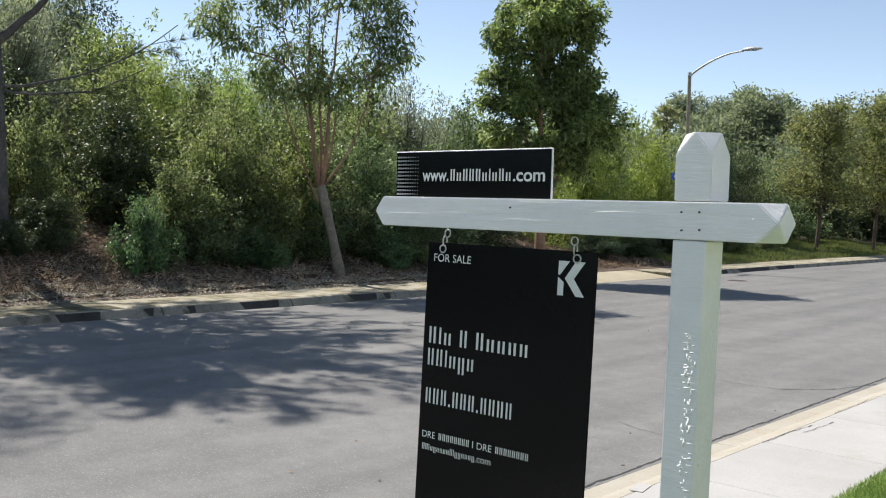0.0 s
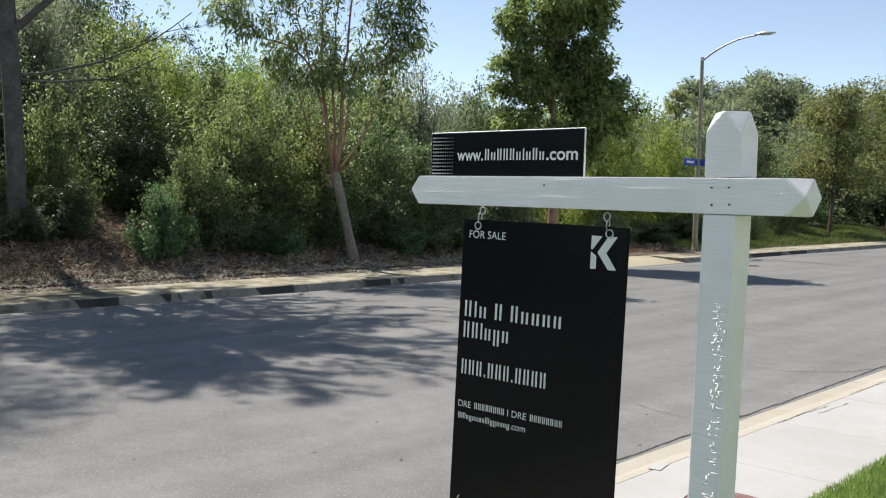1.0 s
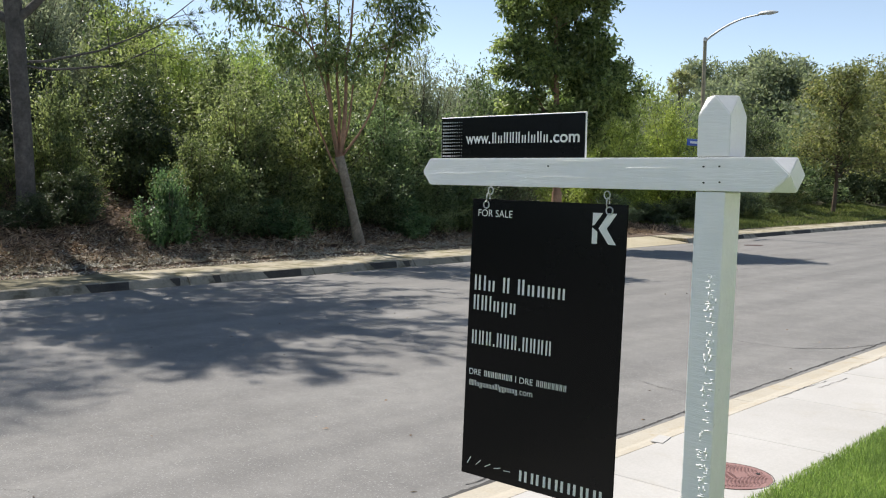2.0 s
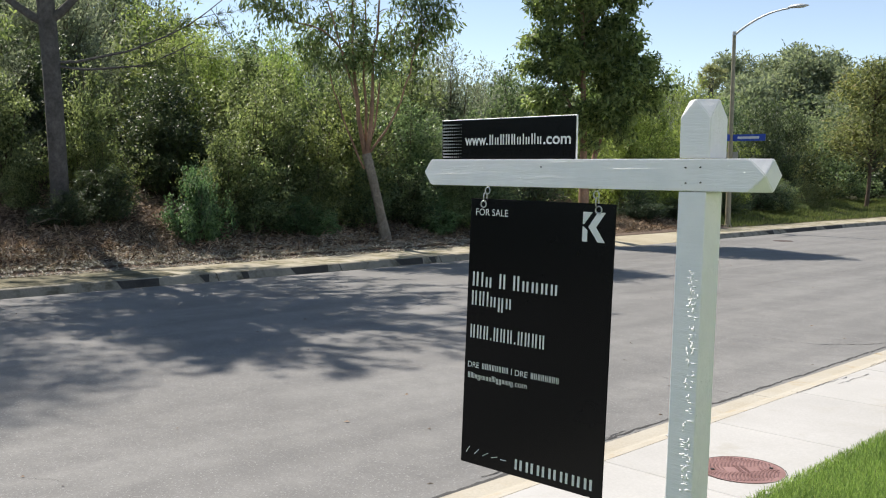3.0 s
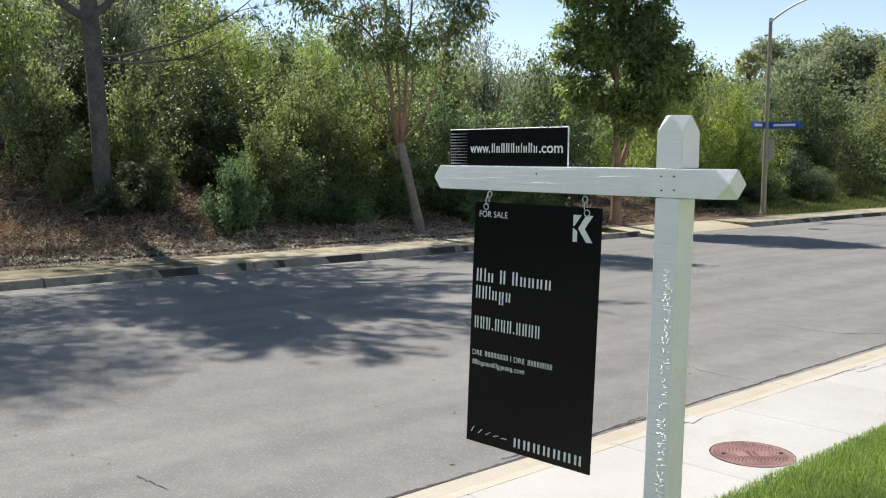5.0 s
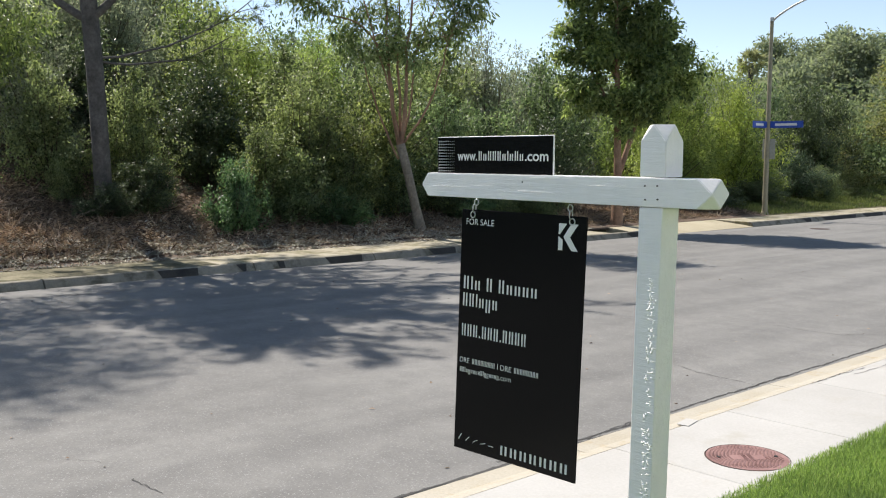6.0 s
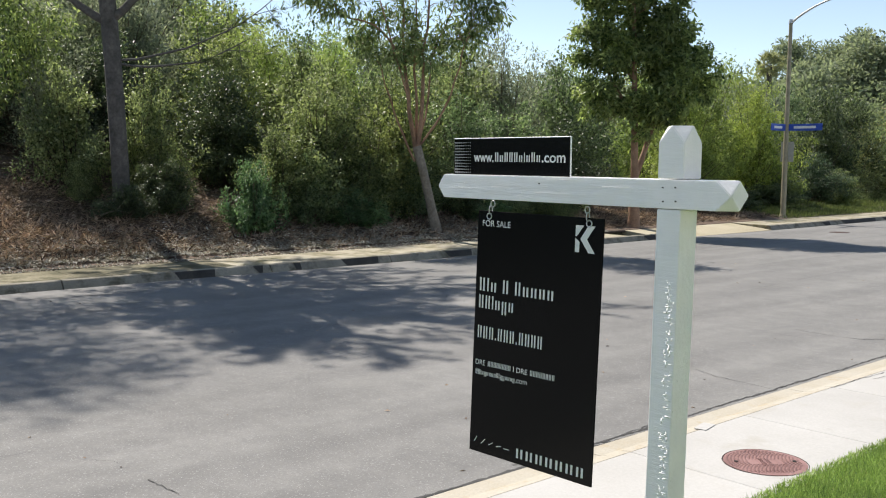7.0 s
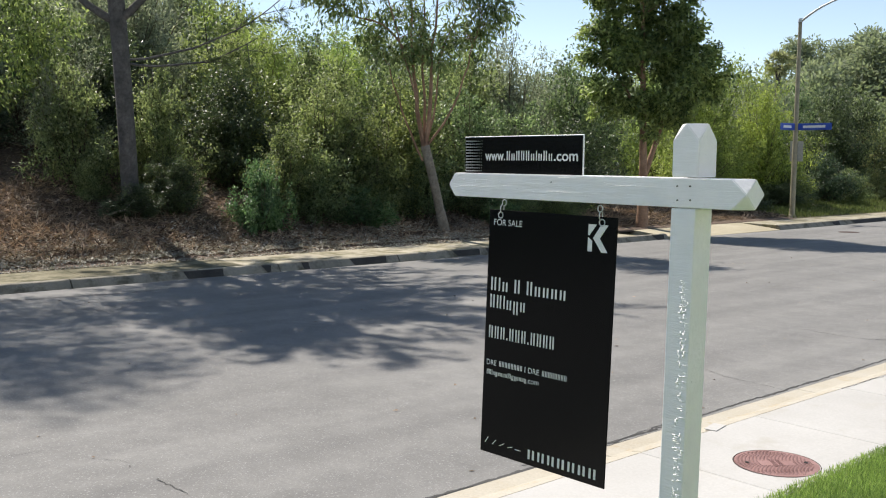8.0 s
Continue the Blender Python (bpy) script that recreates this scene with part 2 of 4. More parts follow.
def prism(poly, y0, y1, flip=False):
    """A polygon in x,z pulled from y0 to y1."""
    bm = bmesh.new()
    a = [bm.verts.new((x, y0, z)) for x, z in poly]
    b = [bm.verts.new((x, y1, z)) for x, z in poly]
    n = len(poly)
    bm.faces.new(a)
    bm.faces.new(b[::-1])
    for i in range(n):
        bm.faces.new((a[i], b[i], b[(i + 1) % n], a[(i + 1) % n]))
    bmesh.ops.recalc_face_normals(bm, faces=bm.faces[:])
    return bm


def tube_arrays(pts, radii, sides=7):
    """Vertices and quads of a tube along points."""
    pts = np.asarray(pts, float)
    n = len(pts)
    tan = np.gradient(pts, axis=0)
    tan /= np.linalg.norm(tan, axis=1, keepdims=True) + 1e-9
    ref = np.array([0.31, 0.95, 0.05])
    V = np.zeros((n, sides, 3))
    ang = np.linspace(0, 2 * math.pi, sides, endpoint=False)
    for i in range(n):
        r = ref if abs(tan[i] @ ref) < 0.9 else np.array([1.0, 0, 0])
        u = np.cross(tan[i], r)
        u /= np.linalg.norm(u)
        w = np.cross(tan[i], u)
        V[i] = pts[i] + radii[i] * (np.cos(ang)[:, None] * u + np.sin(ang)[:, None] * w)
    F = []
    for i in range(n - 1):
        for j in range(sides):
            k = (j + 1) % sides
            F.append((i * sides + j, i * sides + k, (i + 1) * sides + k, (i + 1) * sides + j))
    return V.reshape(-1, 3), np.array(F)


def tubes_mesh(name, tubes, mat, sides=6):
    Vs, Fs, off = [], [], 0
    for p, r in tubes:
        V, F = tube_arrays(p, r, sides)
        Vs.append(V)
        Fs.append(F + off)
        off += len(V)
    return arrays_mesh(name, np.concatenate(Vs), np.concatenate(Fs), mat, True)


def unit(v):
    return v / (np.linalg.norm(v, axis=-1, keepdims=True) + 1e-9)


def leaf_arrays(P, D, N, length, width):
    """Folded leaves: base P, pointing along D, faces N; two triangles each."""
    n = len(P)
    D = unit(D)
    S = unit(np.cross(D, N))
    up = np.cross(S, D)
    L, W = np.broadcast_to(length, n)[:, None], np.broadcast_to(width, n)[:, None]
    mid = P + D * L * 0.45
    V = np.stack([P, mid + S * W * 0.5 + up * W * 0.18, P + D * L - up * L * 0.06, mid - S * W * 0.5 + up * W * 0.18], 1).reshape(-1, 3)
    i = np.arange(n)[:, None] * 4
    F = np.concatenate([i + np.array([[0, 1, 2]]), i + np.array([[0, 2, 3]])], 0)
    return V, F


def leaf_cloud(rng, centres, outward, per, spread, length, width, droop=0.0):
    """Twigs of leaves round the given centres."""
    C = np.repeat(centres, per, 0)
    O = np.repeat(outward, per, 0)
    P = C + rng.normal(0, 1, C.shape) * spread
    D = unit(O * 0.55 + rng.normal(0, 0.75, C.shape) + np.array([0, 0, -droop]))
    N = unit(O * 0.45 + rng.normal(0, 0.55, C.shape) + np.array([0, 0, 0.85]))
    s = rng.uniform(0.65, 1.25, len(P))
    return leaf_arrays(P, D, N, length * s, width * s)


def join_arrays(items):
    Vs, Fs, off = [], [], 0
    for V, F in items:
        Vs.append(V)
        Fs.append(F + off)
        off += len(V)
    return np.concatenate(Vs), np.concatenate(Fs)


# ---- ground ----
def slope_height(x, y):
    """Height of the planted bank beyond the far pavement."""
    s = np.maximum(0, -16.1 - np.asarray(x, float))
    y = np.asarray(y, float)
    k = 1 / (1 + np.exp((y - 19) / 4.0))
    first = 0.27 * k + 0.10
    top = 6.5 * k + 4.0
    s = s - 0.7 * (1 - np.exp(-s / 0.7))
    h = top * (1 - np.exp(-first * s / top))
    return h + np.where(s > 0.3, 0.05 * np.sin(x * 1.9 + y * 0.7) + 0.05 * np.sin(y * 2.3 - x), 0)


def grid_mesh(name, xs, ys, hfun, mat):
    X, Y = np.meshgrid(xs, ys, indexing="ij")
    V = np.stack([X, Y, hfun(X, Y)], -1).reshape(-1, 3)
    nx, ny = len(xs), len(ys)
    i = (np.arange(nx - 1)[:, None] * ny + np.arange(ny - 1)[None]).reshape(-1, 1)
    F = np.concatenate([i, i + ny, i + ny + 1, i + 1], 1)
    return arrays_mesh(name, V, F, mat, True)


def ground_height(X, Y):
    h = slope_height(X, Y) - 0.02
    h = np.where(X > -16.05, -0.5, h)
    return np.where(X > 14, 0.0, h)


gx = np.concatenate([[-1500, -600, -250, -140, -100, -80, -66, -55], np.arange(-48, -24, 1.5), np.arange(-24, -16.2, 0.3), [-16.06, -15.8, -8, 0, 10, 14.5, 40, 150, 600, 1500]])
gy = np.concatenate([[-1500, -500, -200, -90, -50, -30], np.arange(-20, 30, 0.5), np.arange(30, 75, 2.5), [85, 110, 150, 250, 600, 1500]])
setting("ground", grid_mesh("ground", gx, gy, ground_height, M_SOIL), M_SOIL, "dry brushy hillside soil", "ground")
mx = np.concatenate([np.arange(-24.5, -15.85, 0.16), [-15.88]])
my = np.arange(-14, 30, 0.2)
lump = lambda X, Y: np.sin(X * 7.1 + Y * 3.3) * np.sin(Y * 6.2 - X * 2.2) * 0.03 + np.sin(X * 17 + Y * 5) * np.sin(Y * 15) * 0.015
mulch = setting("mulch_bank", grid_mesh("mulch_bank", mx, my, lambda X, Y: np.where(X > -16.0, -0.03, slope_height(X, Y) + 0.03 + np.where(X < -16.3, lump(X, Y), 0)), M_MULCH), M_MULCH, "planted bank covered in brown wood mulch", "mulch bank")

road_z = lambda x: -0.12 - 0.03 * (-2.85 - x) / 11.55
rx = np.linspace(-14.4, -2.90, 24)
ry = np.concatenate([np.arange(-70, 60, 2.0), [60, 90, 140, 220]])
setting("road", grid_mesh("road", rx, ry, lambda X, Y: road_z(X) + 0.006 * np.sin(X * 1.3 + Y * 0.4), M_ASPHALT), M_ASPHALT, "sun-bleached grey asphalt street", "road")


def crack(points, width, seed, level=None):
    """A jagged thin crack lying on the road."""
    rng = np.random.default_rng(seed)
    pts = []
    for (x0, y0), (x1, y1) in zip(points[:-1], points[1:]):
        n = max(5, int(math.hypot(x1 - x0, y1 - y0) / 0.05))
        for i in range(n):
            f = i / n
            pts.append((x0 + (x1 - x0) * f, y0 + (y1 - y0) * f))
    pts = np.array(pts)
    pts += np.cumsum(rng.normal(0, 0.006, pts.shape), 0) * 0.5 + rng.normal(0, 0.006, pts.shape)
    tan = unit(np.gradient(pts, axis=0))
    nor = np.stack([-tan[:, 1], tan[:, 0]], 1) * (width * rng.uniform(0.3, 1.0, len(pts)))[:, None] * 0.5
    z = road_z(pts[:, 0]) + 0.006 * np.sin(pts[:, 0] * 1.3 + pts[:, 1] * 0.4) + 0.004
    if level is not None:
        z = np.full(len(pts), level)
    V = np.concatenate([np.c_[pts + nor, z], np.c_[pts - nor, z]])
    n = len(pts)
    i = np.arange(n - 1)[:, None]
    ob = part("road_crack", arrays_mesh("road_crack", V, np.concatenate([i, i + 1, i + 1 + n, i + n], 1), M_CRACK), M_CRACK, None)
    return tagged(ob, "thin dark crack in the asphalt", "crack", "road cracks", "structure")


crack([(-4.42, 0.26), (-4.25, 0.26), (-3.95, 0.30)], 0.012, 1)
crack([(-2.95, 6.0), (-3.25, 6.05), (-3.7, 6.08), (-4.05, 6.2)], 0.010, 2)
crack([(-2.92, 10.6), (-3.2, 9.75), (-3.66, 9.25)], 0.022, 3)
crack([(-3.60, 9.28), (-4.05, 9.2), (-4.6, 9.3)], 0.014, 4)
crack([(-9.0, 16), (-8.9, 20), (-9.1, 28), (-9.0, 38)], 0.012, 5)
crack([(-13.5, -1), (-13.55, 2.0), (-13.3, 4.0)], 0.03, 6)
crack([(-2.90, -3), (-2.89, 2), (-2.92, 5), (-2.93, 9), (-2.93, 14)], 0.034, 7)
crack([(-2.95, 0.5), (-2.93, 2.2), (-2.95, 3.4), (-2.94, 4.6)], 0.045, 15)
crack([(-3.02, 2.4), (-2.98, 3.3), (-3.03, 4.2)], 0.018, 16)


def pieces(owner, name, profile, ys, mat, gap=0.01):
    made = {}
    for y0, y1 in zip(ys[:-1], ys[1:]):
        L = round(y1 - y0, 3)
        if L not in made:
            bm = prism(profile, gap / 2, L - gap / 2)
            bmesh.ops.bevel(bm, geom=[e for e in bm.edges if e.calc_length() < 1.9], offset=0.008, segments=1, affect="EDGES")
            me = bpy.data.meshes.new(name)
            bm.to_mesh(me)
            bm.free()
            me.materials.append(mat)
            made[L] = me
        ob = new(name, made[L])
        ob.parent = owner
        ob.location = (0, y0, 0)


crack([(-5.75, -0.6), (-5.6, -0.4), (-5.55, -0.1)], 0.005, 8)
crack([(-5.1, 0.1), (-5.0, 0.2), (-4.85, 0.22)], 0.004, 9)
crack([(-6.9, 11.6), (-7.2, 15.0), (-7.0, 22.0), (-7.2, 30.0)], 0.009, 10)
crack([(-11.6, 12.0), (-11.7, 18.0), (-11.6, 26.0)], 0.012, 11)
crack([(-2.42, 6.0), (-2.41, 6.6), (-2.38, 7.1)], 0.012, 12, 0.004)
crack([(-2.32, 6.7), (-2.31, 7.1), (-2.33, 7.4)], 0.010, 13, 0.006)
crack([(-2.44, 7.8), (-2.45, 8.9)], 0.012, 14, 0.003)

# scattered bits on the road
def road_litter():
    rng = np.random.default_rng(63)
    n = 150
    x, y = rng.uniform(-13.5, -3.0, n), rng.uniform(-1.0, 18.0, n)
    z = road_z(x) + 0.006 * np.sin(x * 1.3 + y * 0.4) + 0.005
    D = np.c_[rng.normal(0, 1, n), rng.normal(0, 1, n), rng.normal(0, 0.1, n)]
    N = np.c_[rng.normal(0, 0.3, n), rng.normal(0, 0.3, n), np.ones(n)]
    V, F = leaf_arrays(np.c_[x, y, z], D, N, rng.uniform(0.02, 0.06, n), rng.uniform(0.012, 0.03, n))
    ob = part("road_litter", arrays_mesh("road_litter", V, F, M_CHIP), M_CHIP, None)
    tagged(ob, "few dry leaves and bits scattered on the asphalt", "litter", "", "stuff")


road_litter()

# near side: gutter with rolled kerb, then pavement
near_kerb = tagged(new("near_kerb"), "tan concrete rolled kerb and gutter", "kerb", "", "structure")
pieces(near_kerb, "kerb_stone", [(-2.90, -0.4), (-2.90, -0.112), (-2.72, -0.108), (-2.60, -0.07), (-2.52, -0.018), (-2.432, -0.002), (-2.432, -0.4)], [-12.2 + 3.05 * i for i in range(18)], M_GUTTER)
near_walk = tagged(new("near_pavement"), "pale concrete pavement slabs", "pavement", "", "structure")
pieces(near_walk, "slab", [(-2.43, -0.4), (-2.43, 0.0), (-1.3, 0.012), (-1.3, -0.4)], [-10.65 + 1.52 * i for i in range(34)], M_CONCRETE, 0.0035)

# far side
far_kerb = tagged(new("far_kerb"), "weathered upright concrete kerb", "kerb", "", "structure")
FAR_K = [(-14.4, -0.4), (-14.4, -0.148), (-14.50, -0.012), (-14.52, 0.0), (-14.60, 0.005), (-14.60, -0.4)]
pieces(far_kerb, "kerb_stone", FAR_K, [-42.7 + 3.05 * i for i in range(15)] + [3.05, 5.4, 7.1, 10.1, 13.1, 16.1, 19.9], M_KERB, 0.02)
pieces(far_kerb, "kerb_stone", FAR_K, [26.0 + 3.05 * i for i in range(24)], M_KERB, 0.02)
far_walk = tagged(new("far_pavement"), "mossy stained concrete pavement slabs, some darkened with painted tree shade", "pavement", "", "structure")
FAR_W = [(-14.61, -0.4), (-14.61, 0.004), (-15.9, 0.015), (-15.9, -0.4)]
# slabs up to y 6.4: mossy, with the trees' shade painted in
pieces(far_walk, "slab", FAR_W, [-41.0 + 1.53 * i for i in range(32)], M_MOSS_SHADE, 0.014)
pieces(far_walk, "slab", FAR_W, [-41.0 + 1.53 * i for i in range(31, 40)], M_OLDWALK, 0.014)
pieces(far_walk, "slab", FAR_W, [26.0 + 1.53 * i for i in range(46)], M_OLDWALK, 0.014)
# dark skew-ended patches, slightly proud of the kerb's face
M_KERBPATCH = surface("dark_kerb_patch", (0.03, 0.028, 0.025), (0.06, 0.055, 0.048), 3, 40, 0.9, 0.001, grain=0.25)
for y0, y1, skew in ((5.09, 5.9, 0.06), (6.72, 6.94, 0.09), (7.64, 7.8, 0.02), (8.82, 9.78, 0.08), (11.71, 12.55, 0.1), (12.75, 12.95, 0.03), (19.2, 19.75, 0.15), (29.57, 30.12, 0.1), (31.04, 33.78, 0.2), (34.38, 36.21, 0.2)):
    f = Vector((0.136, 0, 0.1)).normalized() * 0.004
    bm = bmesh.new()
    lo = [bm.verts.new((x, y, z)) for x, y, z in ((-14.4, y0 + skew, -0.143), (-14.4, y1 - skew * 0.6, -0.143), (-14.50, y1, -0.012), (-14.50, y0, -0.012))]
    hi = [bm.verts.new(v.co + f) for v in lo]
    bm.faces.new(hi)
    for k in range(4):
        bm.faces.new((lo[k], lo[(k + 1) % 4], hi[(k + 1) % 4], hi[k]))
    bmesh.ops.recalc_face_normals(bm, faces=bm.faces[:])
    part("stain", bm, M_KERBPATCH, far_kerb)
apron = prism([(-14.4, -0.4), (-14.4, -0.145), (-14.75, -0.10), (-15.9, 0.0), (-18.5, 0.12), (-18.5, -0.4)], 20.2, 25.98)
setting("driveway_apron", apron, M_APRON, "tan concrete driveway apron", "apron")

# unseen pale wall behind the camera, added to bounce sunlight onto the sign
M_BOUNCE = surface("pale_bounce_surface", (0.62, 0.59, 0.53), (0.72, 0.69, 0.63), 0.5, 30, 0.92, 0.003, grain=0.05)
setting("wall_house", box(11.5, 11.8, -26, 9, -0.3, 5.6), M_BOUNCE, "unseen plain pale wall added to bounce sunlight onto the sign", "wall")

# lawn round the sign
lawn_h = lambda X, Y: np.where(X < -1.28, -0.02, 0.015 + 0.10 * np.clip((X + 1.28) / 3.0, 0, 1) + 0.15 * np.clip((X - 1) / 4.0, 0, 1))
setting("lawn", grid_mesh("lawn", np.concatenate([[-1.295], np.arange(-1.28, 1, 0.2), np.arange(1, 15, 1.0)]), np.arange(-30, 50, 1.0), lawn_h, M_TURF), M_TURF, "clipped green lawn", "lawn")


def grass(name, x0, x1, y0, y1, n, hfun, seed, length, width, mat, label, lean=0.35):
    rng = np.random.default_rng(seed)
    x, y = rng.uniform(x0, x1, n), rng.uniform(y0, y1, n)
    P = np.c_[x, y, hfun(x, y) - 0.003]
    D = np.c_[rng.normal(0, lean, n), rng.normal(0, lean, n), np.ones(n)]
    N = rng.normal(0, 1, (n, 3))
    s = rng.uniform(0.55, 1.2, n)
    V, F = leaf_arrays(P, D, N, length * s, width)
    ob = part(name, arrays_mesh(name, V, F, mat), mat, None)
    return tagged(ob, label, "grass", "", "stuff")


grass("grass", -1.33, 0.4, 2.3, 8.5, 125000, lambda x, y: lawn_h(np.maximum(x, -1.27), y), 11, 0.052, 0.0036, M_GRASS, "dense short green lawn grass")
grass("grass", -1.33, 4.2, -5.5, 2.3, 150000, lambda x, y: lawn_h(np.maximum(x, -1.27), y), 13, 0.055, 0.006, M_GRASS, "dense short green lawn grass")
grass("grass", 0.4, 4.2, 2.3, 8.5, 90000, lambda x, y: lawn_h(x, y), 14, 0.055, 0.006, M_GRASS, "dense short green lawn grass")
grass("grass", -22, -16.0, 30, 62, 30000, lambda x, y: slope_height(x, y), 12, 0.22, 0.03, M_WILDGRASS, "rough green verge grass behind the pavement")


# ---- sign ----
def diamond_bar(ends, cut0, cut1, half, yc, along_x):
    """A square bar whose four corners are cut at its ends, leaving diamond end faces; no cut where the cut is nought."""
    bm = bmesh.new()
    order = ((-1, -1), (1, -1), (1, 1), (-1, 1))
    a0, a1 = (ends[0][0], ends[1][0]) if along_x else (ends[0][2], ends[1][2])
    zc = ends[0][2]
    def at(t, p, q):
        return (t, yc + p * (half + 0.003), zc + q * half) if along_x else (p * half, yc + q * half, t)
    def ring(t):
        return [bm.verts.new(at(t, p, q)) for p, q in order]
    def mids(t):
        return [bm.verts.new(at(t, (order[i][0] + order[(i + 1) % 4][0]) / 2, (order[i][1] + order[(i + 1) % 4][1]) / 2)) for i in range(4)]
    r0, r1 = ring(a0 + cut0), ring(a1 - cut1)
    m0 = mids(a0) if cut0 else None
    m1 = mids(a1)
    for i in range(4):
        k = (i + 1) % 4
        bm.faces.new([r0[i]] + ([m0[i]] if m0 else []) + [r0[k], r1[k], m1[i], r1[i]])
        bm.faces.new((r1[i], m1[i], m1[i - 1]))
        if m0:
            bm.faces.new((r0[i], m0[i], m0[i - 1]))
    bm.faces.new(m1)
    bm.faces.new(m0 if m0 else r0)
    bmesh.ops.recalc_face_normals(bm, faces=bm.faces[:])
    bmesh.ops.bevel(bm, geom=bm.edges[:], offset=0.0022, segments=2, affect="EDGES")
    return bm


def sign_post():
    s = thing("sign_post", pose(0, 0, 0), "white painted timber sign post with one cross arm standing on lawn", "sign post")
    w = 0.045
    yc = 0.045
    lean = lambda z: 0.015 * (z - 1.958)
    bm = box(-w, w - 0.006, yc - w, yc + w - 0.004, -0.3, 1.958, 0.004)
    for v in bm.verts:
        v.co.x = (v.co.x + 0.003) * (0.975 + 0.0125 * v.co.z) - 0.003 + lean(v.co.z)
    part("post", bm, M_WHITE, s)
    # cap block, corners cut so that the top is a diamond
    bm = diamond_bar([(0.0, 0.0, 2.048), (0.0, 0.0, 2.203)], 0.0, 0.050, w, yc, False)
    part("cap", bm, M_WHITE, s)
    # arm with chamfered ends
    x0, x1, z0, z1 = -1.042, 0.204, 1.960, 2.046
    zc = (z0 + z1) / 2
    bm = diamond_bar([(x0, 0.0, zc), (x1, 0.0, zc)], 0.034, 0.047, (z1 - z0) / 2, yc - 0.002, True)
    part("arm", bm, M_WHITE, s)
    part("bracket", box(-0.0505, -0.0455, 0.03, 0.065, 1.895, 1.957, 0.001, 1), M_WHITE, s, "thin white painted plate")
    for x, z in ((-0.022, 2.022), (0.022, 2.023), (-0.020, 1.981), (0.024, 1.983), (-0.52, 2.022)):
        bm = bmesh.new()
        bmesh.ops.create_cone(bm, cap_ends=True, segments=10, radius1=0.0024, radius2=0.002, depth=0.004,
                              matrix=pose(x, -0.0055, z, 90, 0, 0))
        part("nail", bm, M_NAIL, s)
    # crusted paint marks down the front of the post
    rng = np.random.default_rng(71)
    items = []
    for k in range(34):
        cx, cz = rng.uniform(-1.0, 0.15), rng.uniform(1.966, 2.04)
        hx, hz = rng.uniform(0.0006, 0.0022), rng.uniform(0.0006, 0.0018)
        if k % 6 == 0:
            hx, hz = rng.uniform(0.03, 0.12), 0.0003
            cx = max(min(cx, 0.12 - hx), -0.98 + hx)
        b = box(cx - hx, cx + hx, -0.0038, -0.002, cz - hz, cz + hz)
        b.verts.index_update()
        items.append((np.array([v.co[:] for v in b.verts]), np.array([[v.index for v in f.verts] for f in b.faces])))
        b.free()
    z = 1.74
    while z > 0.6:
        if rng.uniform() < 0.85:
            for k in range(rng.integers(3, 6)):
                cx, cz = rng.uniform(0.002, 0.030) + lean(z), z + rng.uniform(-0.008, 0.008)
                hx, hz, t = rng.uniform(0.003, 0.010), rng.uniform(0.0010, 0.0022), rng.uniform(0.0006, 0.0012)
                if rng.uniform() < 0.35:
                    hx, hz = hz, hx
                b = box(cx - hx, cx + hx, -t, 0.002, cz - hz, cz + hz)
                b.verts.index_update()
                items.append((np.array([v.co[:] for v in b.verts]), np.array([[v.index for v in f.verts] for f in b.faces])))
                b.free()
        z -= 0.017
    V, F = join_arrays(items)
    part("paint_crust", arrays_mesh("paint_crust", V, F, M_CRUST), M_CRUST, s)["kind"] = "stuff"
    return s


sign_post()


def flat_mesh(polys, depth):
    """White lettering shapes: polygons in x,z, raised a little towards -y."""
    bm = bmesh.new()
    for poly in polys:
        a = [bm.verts.new((x, -depth, z)) for x, z in poly]
        b = [bm.verts.new((x, 0, z)) for x, z in poly]
        n = len(poly)
        bm.faces.new(a)
        for i in range(n):
            bm.faces.new((a[i], b[i], b[(i + 1) % n], a[(i + 1) % n]))
    bmesh.ops.recalc_face_normals(bm, faces=bm.faces[:])
    return bm


def glyph_bars(pattern, x0, x1, base, xh):
    """Plain bars, one for each unreadable or withheld character: x low, a tall, d hanging, n figure, t thin, o dot."""
    adv = {"x": 1.0, "a": 1.0, "d": 1.0, "n": 1.0, "t": 0.5, "o": 0.5, " ": 0.55, "w": 1.4}
    tot = sum(adv[c] for c in pattern)
    u = (x1 - x0) / tot
    out, x = [], x0
    for c in pattern:
        a = adv[c] * u
        lo, hi = base, base + xh
        if c in "at":
            hi = base + xh * 1.42
        elif c == "d":
            lo = base - xh * 0.4
        elif c == "n":
            hi = base + xh * 1.4
        elif c == "o":
            hi = base + xh * 0.25
        if c != " ":
            if c in "to":
                out.append([(x + a * 0.32, lo), (x + a * 0.68, lo), (x + a * 0.68, hi), (x + a * 0.32, hi)])
            else:
                for p in (0.16, 0.60):
                    out.append([(x + a * p, lo), (x + a * (p + 0.2), lo), (x + a * (p + 0.2), hi), (x + a * p, hi)])
        x += a
    return out


